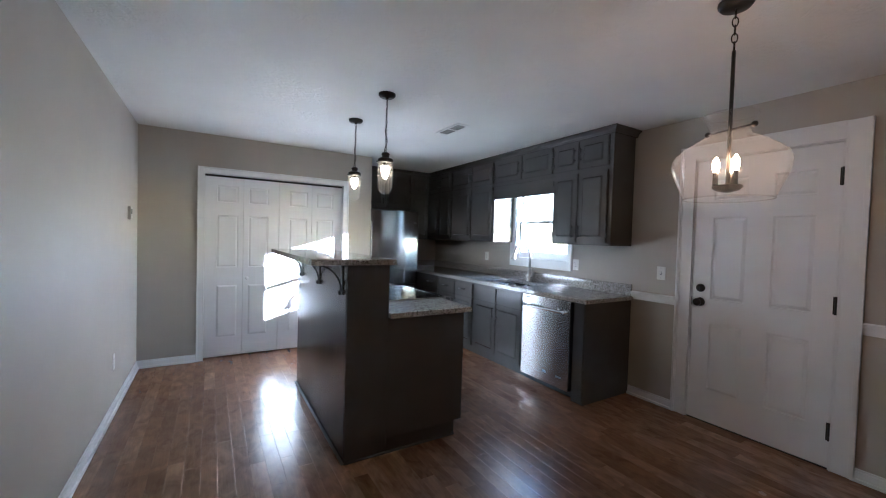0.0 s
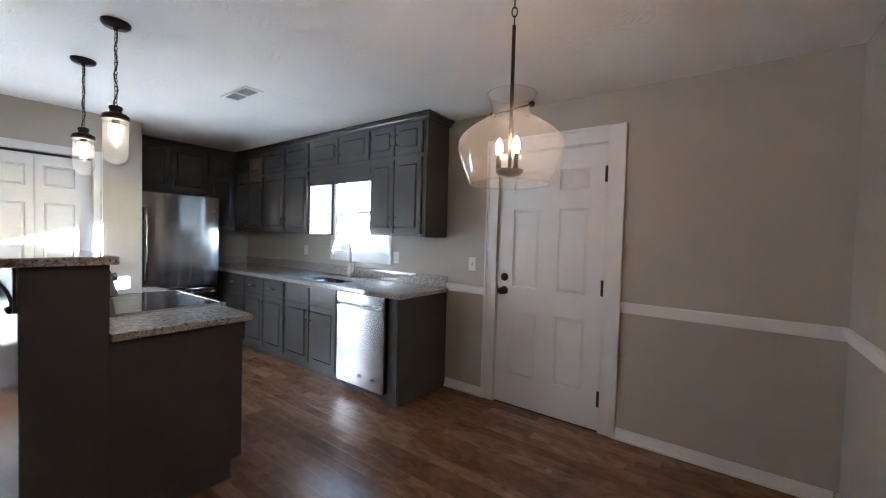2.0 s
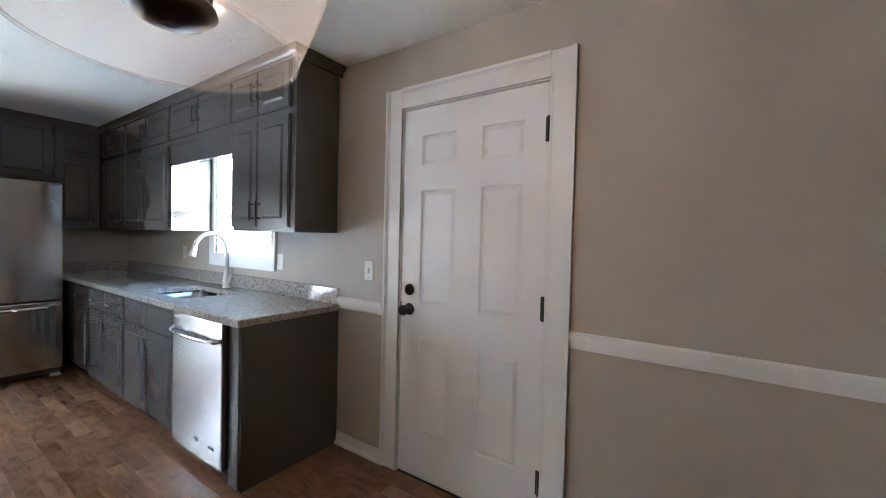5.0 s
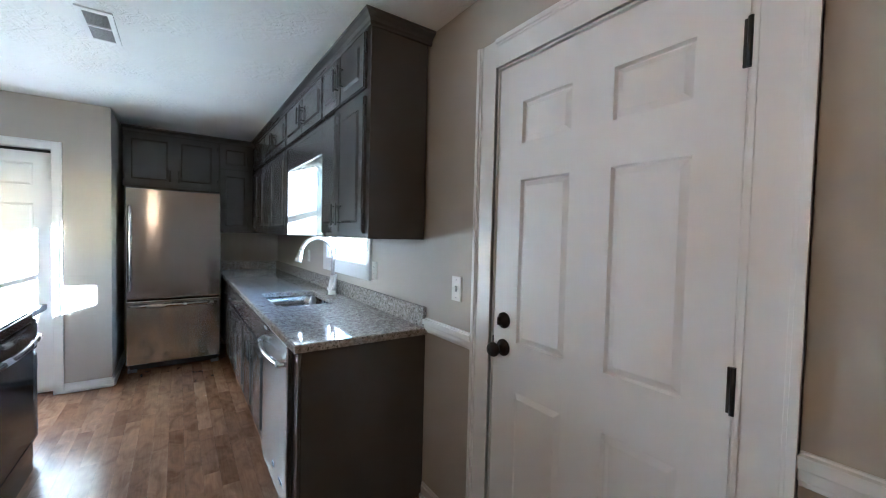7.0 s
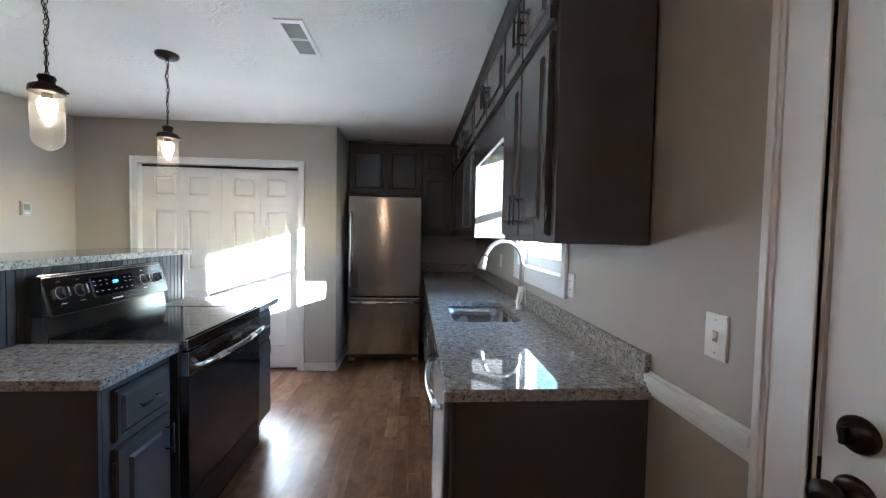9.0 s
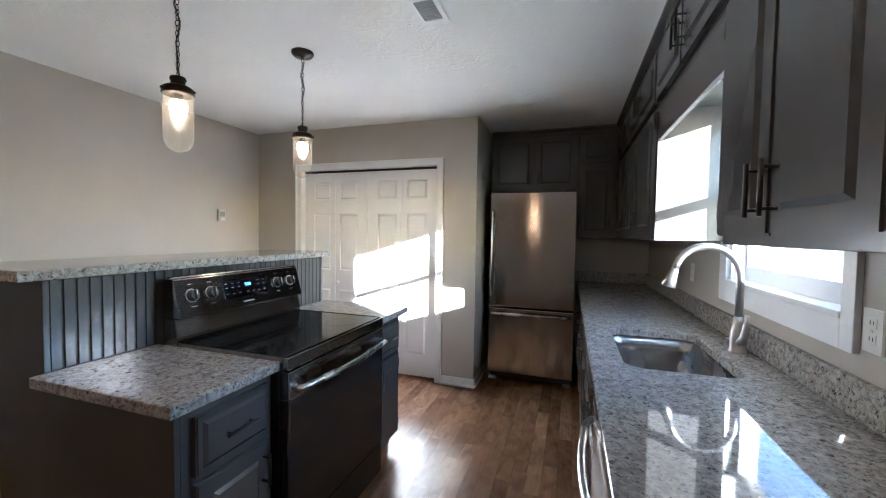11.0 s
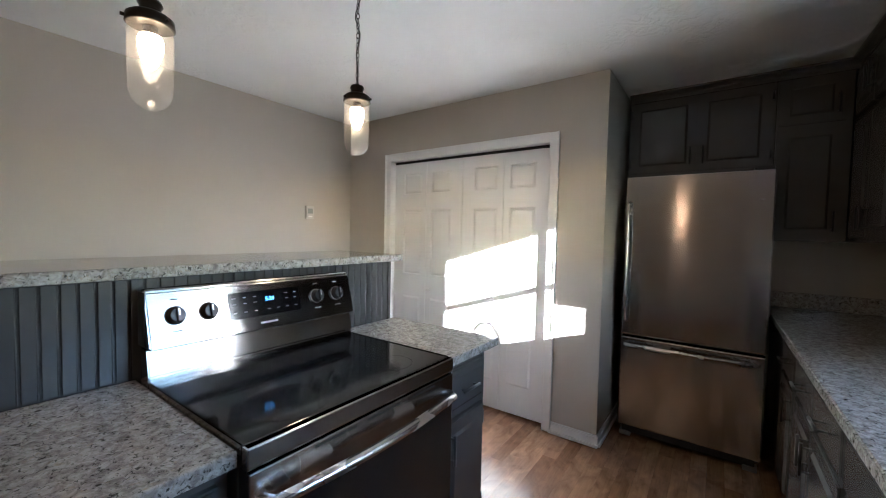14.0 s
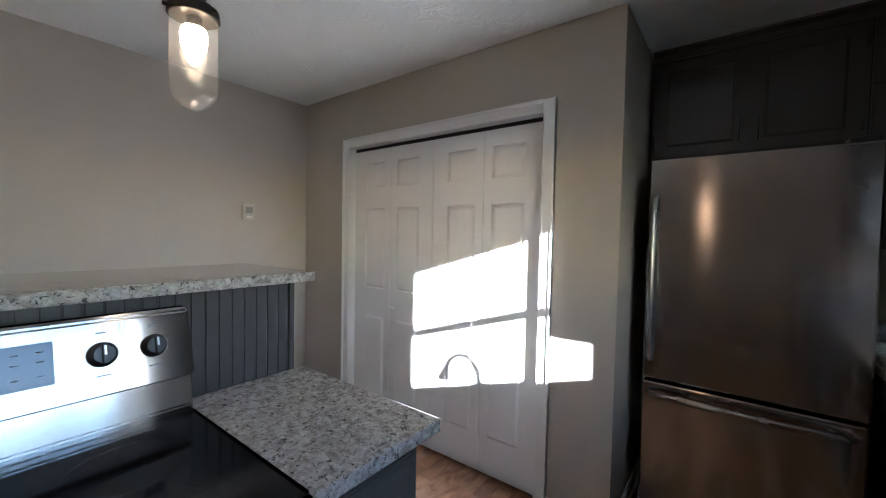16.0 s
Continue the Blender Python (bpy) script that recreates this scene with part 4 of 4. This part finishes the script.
txt.materials.append(CLOCK)
dg = new("clock_digits", txt)
bpy.context.view_layer.update()
me = bpy.data.meshes.new_from_object(dg)
bpy.data.objects.remove(dg)
dg = new("clock_digits", me)
dg.parent = rg
dg.matrix_basis = Matrix.Translation(-rg.location) @ CON(3.362, 0.6) @ pose(0.0032, 0, 0) @ pose(0, 0, 0, 90, 0, 90)


# ---- pendant lamps ----
def pendant(x, y):
    p = thing("pendant_lamp", "bronze chain pendant with clear glass capsule, lit", "pendant lamp", "pendants over the bar", at=(x, y, H))
    part("canopy", lathe(bmesh.new(), [(0.062, H - 0.0005), (0.062, H - 0.012), (0.052, H - 0.024), (0.012, H - 0.028), (0.008, H - 0.04)], x, y, 28, True), BRONZE, p)
    bm = bmesh.new()
    z, k = H - 0.048, 0
    while z > 2.0:
        ring(bm, pose(x, y, z, 0, 0, 90 * (k % 2) + 20), 0.0072, 0.0016, 1.7)
        z -= 0.0205
        k += 1
    part("chain", bm, BRONZE, p)
    part("cord", tube(bmesh.new(), [(x + 0.008 * math.sin(k * 1.3), y + 0.008 * math.cos(k * 0.9), H - 0.03 - (H - 0.03 - 1.99) * k / 14) for k in range(15)], 0.0026, 6), BLACK, p)
    part("cap", lathe(bmesh.new(), [(0.010, 2.0), (0.026, 1.995), (0.030, 1.985), (0.025, 1.975), (0.027, 1.962), (0.044, 1.957), (0.056, 1.948), (0.058, 1.926), (0.053, 1.924)], x, y, 32, True), BRONZE, p)
    for a in (0.4, 2.5, 4.6):
        part("screw", tube(bmesh.new(), [(x + 0.056 * math.cos(a), y + 0.056 * math.sin(a), 1.936), (x + 0.066 * math.cos(a), y + 0.066 * math.sin(a), 1.936)], 0.005, 8), BRONZE, p)
    rows = [(0.052, 1.935), (0.053, 1.90), (0.053, 1.755)] + [(0.053 * math.cos(radians(a)), 1.755 - 0.058 * math.sin(radians(a))) for a in range(15, 90, 15)] + [(0.004, 1.697)]
    part("glass", lathe(bmesh.new(), rows, x, y, 40), SHADE, p, "clear glass capsule")
    part("socket", lathe(bmesh.new(), [(0.018, 1.925), (0.018, 1.905), (0.014, 1.895)], x, y, 18, True), BRONZE, p)
    part("bulb", lathe(bmesh.new(), [(0.026, 1.900), (0.031, 1.885), (0.029, 1.862), (0.023, 1.838), (0.015, 1.818), (0.004, 1.808)], x, y, 20, True), BULB_P, p, "glowing warm bulb")


pendant(1.682, 3.004)
pendant(1.695, 3.742)

# ---- dining lamp ----
LX, LYC = 2.482, 1.160
lamp = thing("chandelier", "wide blown glass dining lamp with three lit candles", "chandelier", at=(LX, LYC, H))
part("canopy", lathe(bmesh.new(), [(0.065, H - 0.0005), (0.065, H - 0.012), (0.055, H - 0.026), (0.010, H - 0.03)], LX, LYC, 28, True), BRONZE, lamp)
bm = bmesh.new()
for k in range(5):
    ring(bm, pose(LX, LYC, H - 0.05 - 0.034 * k, 0, 0, 90 * (k % 2) + 30), 0.0105, 0.0026, 1.9)
part("chain", bm, BRONZE, lamp)
part("stem", tube(bmesh.new(), [(LX, LYC, H - 0.205), (LX, LYC, 1.96), (LX, LYC, 1.62)], 0.0075, 10), BRONZE, lamp)
bm = tube(bmesh.new(), [(LX + 0.086 * math.cos(1.36) * s, LYC + 0.086 * math.sin(1.36) * s, 1.885) for s in (-1, 1)], 0.004, 8)
part("cross_rod", bm, BRONZE, lamp)
for s in (-1, 1):
    part("finial", tube(bmesh.new(), [(LX + q * math.cos(1.36) * s, LYC + q * math.sin(1.36) * s, 1.885) for q in (0.085, 0.089, 0.097, 0.104, 0.107)], [0.006, 0.011, 0.0125, 0.010, 0.004], 12), BRONZE, lamp)
rows = [(0.097, 1.945), (0.090, 1.925), (0.077, 1.897), (0.071, 1.876), (0.080, 1.857), (0.116, 1.836), (0.166, 1.803), (0.198, 1.773), (0.209, 1.745), (0.205, 1.710), (0.190, 1.666), (0.172, 1.620), (0.161, 1.594), (0.159, 1.590)]
rim = bmesh.new()
ring(rim, pose(LX, LYC, rows[-1][1], 90, 0, 0), 0.160, 0.0028, 1.0, 64, 8)
part("rim", rim, SHADE, lamp, "rolled glass edge")
rim = bmesh.new()
ring(rim, pose(LX, LYC, rows[0][1], 90, 0, 0), 0.097, 0.0022, 1.0, 48, 8)
part("rim", rim, SHADE, lamp, "rolled glass edge")
part("shade", lathe(bmesh.new(), rows, LX, LYC, 64), SHADE_WIDE, lamp, "clear blown glass shade")
part("plate", lathe(bmesh.new(), [(0.008, 1.654), (0.054, 1.648), (0.056, 1.640), (0.040, 1.626), (0.010, 1.618)], LX, LYC, 28, True), BRONZE, lamp)
for k in range(3):
    a = 2.07 + k * 2 * math.pi / 3
    x, y = LX + 0.043 * math.cos(a), LYC + 0.043 * math.sin(a)
    part("candle_sleeve", lathe(bmesh.new(), [(0.010, 1.646), (0.010, 1.703), (0.008, 1.706)], x, y, 14, True), BRONZE, lamp)
    part("bulb", lathe(bmesh.new(), [(0.007, 1.706), (0.012, 1.718), (0.0145, 1.732), (0.013, 1.748), (0.008, 1.762), (0.002, 1.772)], x, y, 16, True), BULB, lamp, "glowing candle bulb")

# ---- ceiling vent, plates ----
vent = thing("ceiling_vent", "white metal ceiling vent with two grilles", "vent", at=(2.54, 3.47, H))
part("frame", boxes((2.47, 2.493, 3.275, 3.665, H - 0.008, H), (2.587, 2.61, 3.275, 3.665, H - 0.008, H), (2.493, 2.587, 3.275, 3.305, H - 0.008, H), (2.493, 2.587, 3.635, 3.665, H - 0.008, H), (2.493, 2.587, 3.462, 3.478, H - 0.008, H), bev=0.001), WHITE, vent)
part("backing", boxes((2.493, 2.587, 3.305, 3.635, H - 0.002, H - 0.0005)), DARK, vent)
fin = mesh_of("slat", boxes((0.0, 0.094, -0.0025, 0.0025, -0.007, -0.0022)), painted("vent_grey", (0.35, 0.35, 0.35), 0.5))
for k in range(26):
    y = 3.309 + 0.0127 * k
    if 3.455 < y < 3.482:
        continue
    o = new("slat", fin)
    o.parent, o.location = vent, Vector((2.493, y, H)) - vent.location


def wall_plate(name, label, m, kind, group=""):
    """A cover plate with a toggle or two sockets; face towards -y in the pose m."""
    p = thing(name, label, name.replace("_", " "), group, at=tuple(m.translation))
    part("plate", slab(0.072, 0.115, 0.006, (), bev=0.002), PLASTIC, p, "", m @ pose(-0.036, -0.006, -0.0575))
    if kind == "switch":
        part("toggle", boxes((-0.006, 0.006, -0.016, -0.006, -0.004, 0.012), bev=0.002), PLASTIC, p, "", m)
        part("slot", boxes((-0.008, 0.008, -0.0068, -0.006, -0.014, 0.014)), GREYMARK, p, "", m)
    else:
        for z in (-0.021, 0.021):
            so = part("socket", boxes((-0.016, 0.016, -0.008, -0.006, z - 0.014, z + 0.014), bev=0.001), PLASTIC, p, "", m)
            for u in (-0.006, 0.006):
                part("slot", boxes((u - 0.001, u + 0.001, -0.0085, -0.0079, z - 0.004, z + 0.006)), DARK, so, "", m)
    for z in (-0.042, 0.042) if kind == "switch" else (0.0,):
        part("screw", boxes((-0.003, 0.003, -0.0075, -0.006, z - 0.003, z + 0.003), bev=0.001), NICKEL, p, "", m)


wall_plate("light_switch", "ivory plastic toggle switch beside the door", pose(XR, 2.230, 1.142, 0, 0, -90), "switch")
wall_plate("wall_outlet", "ivory plastic outlet beside the window", pose(XR, 3.14, 1.148, 0, 0, -90), "outlet", "outlets")
wall_plate("wall_outlet", "ivory plastic outlet above the counter", pose(XR, 4.685, 1.16, 0, 0, -90), "outlet", "outlets")
wall_plate("wall_outlet", "ivory plastic outlet low on the wall", pose(XL, 4.11, 0.38, 0, 0, 90), "outlet", "outlets")
th = thing("thermostat", "small white wall thermostat", "thermostat", at=(XL, 4.705, 1.53))
tm = pose(XL, 4.705, 1.53, 0, 0, 90)
part("case", slab(0.085, 0.115, 0.022, (), bev=0.005), painted("beige_plastic", (0.50, 0.48, 0.44), 0.4, 0.03, 0.05), th, "", tm @ pose(-0.0425, -0.022, -0.0575))
part("screen", boxes((-0.026, 0.026, -0.0232, -0.0221, -0.01, 0.035)), painted("grey_screen", (0.3, 0.32, 0.3), 0.25), th, "", tm)
part("button", boxes((-0.02, 0.02, -0.0245, -0.022, -0.042, -0.03), bev=0.001), PLASTIC, th, "", tm)

# ---- floor planks ----
PW = 0.0835
random.seed(11)
widths = [0.45, 0.6, 0.8, 1.0, 1.2]
plank_mesh = {}
for wl in widths:
    bm = boxes((0.0002, PW - 0.0002, 0.0002, wl - 0.0002, -0.0115, 0.0), bev=0.0006)
    plank_mesh[wl] = mesh_of("plank", bm, WOOD)
rest = bmesh.new()
made = 0
x = XL
hidden = ((K0 - 0.02, 2.10, I0, I1), (XF + 0.09, 9, 2.55, 9), (-1, 2.28, YC + 0.12, 9))
while x < XR - 0.002:
    y = YS - random.random() * 0.4
    while y < YB:
        wl = random.choice(widths)
        y0, y1 = max(y, YS), min(y + wl, YB)
        shut = any(a <= x and x + PW <= b and c <= y0 and y1 <= d for a, b, c, d in hidden)
        whole = y0 == y and y1 == y + wl and x + PW <= XR
        if y1 - y0 > 0.01 and not shut:
            if whole and made < 300 and y1 > 1.7:
                o = new("plank", plank_mesh[wl])
                o.parent, o.location = floor, (x, y, 0)
                made += 1
            else:
                box(rest, x + 0.0002, min(x + PW, XR) - 0.0002, y0 + 0.0002, y1 - 0.0002, -0.0115, 0.0)
        y += wl
    x += PW
more = part("plank_field", rest, WOOD, floor)
tagged(more, kind="stuff")
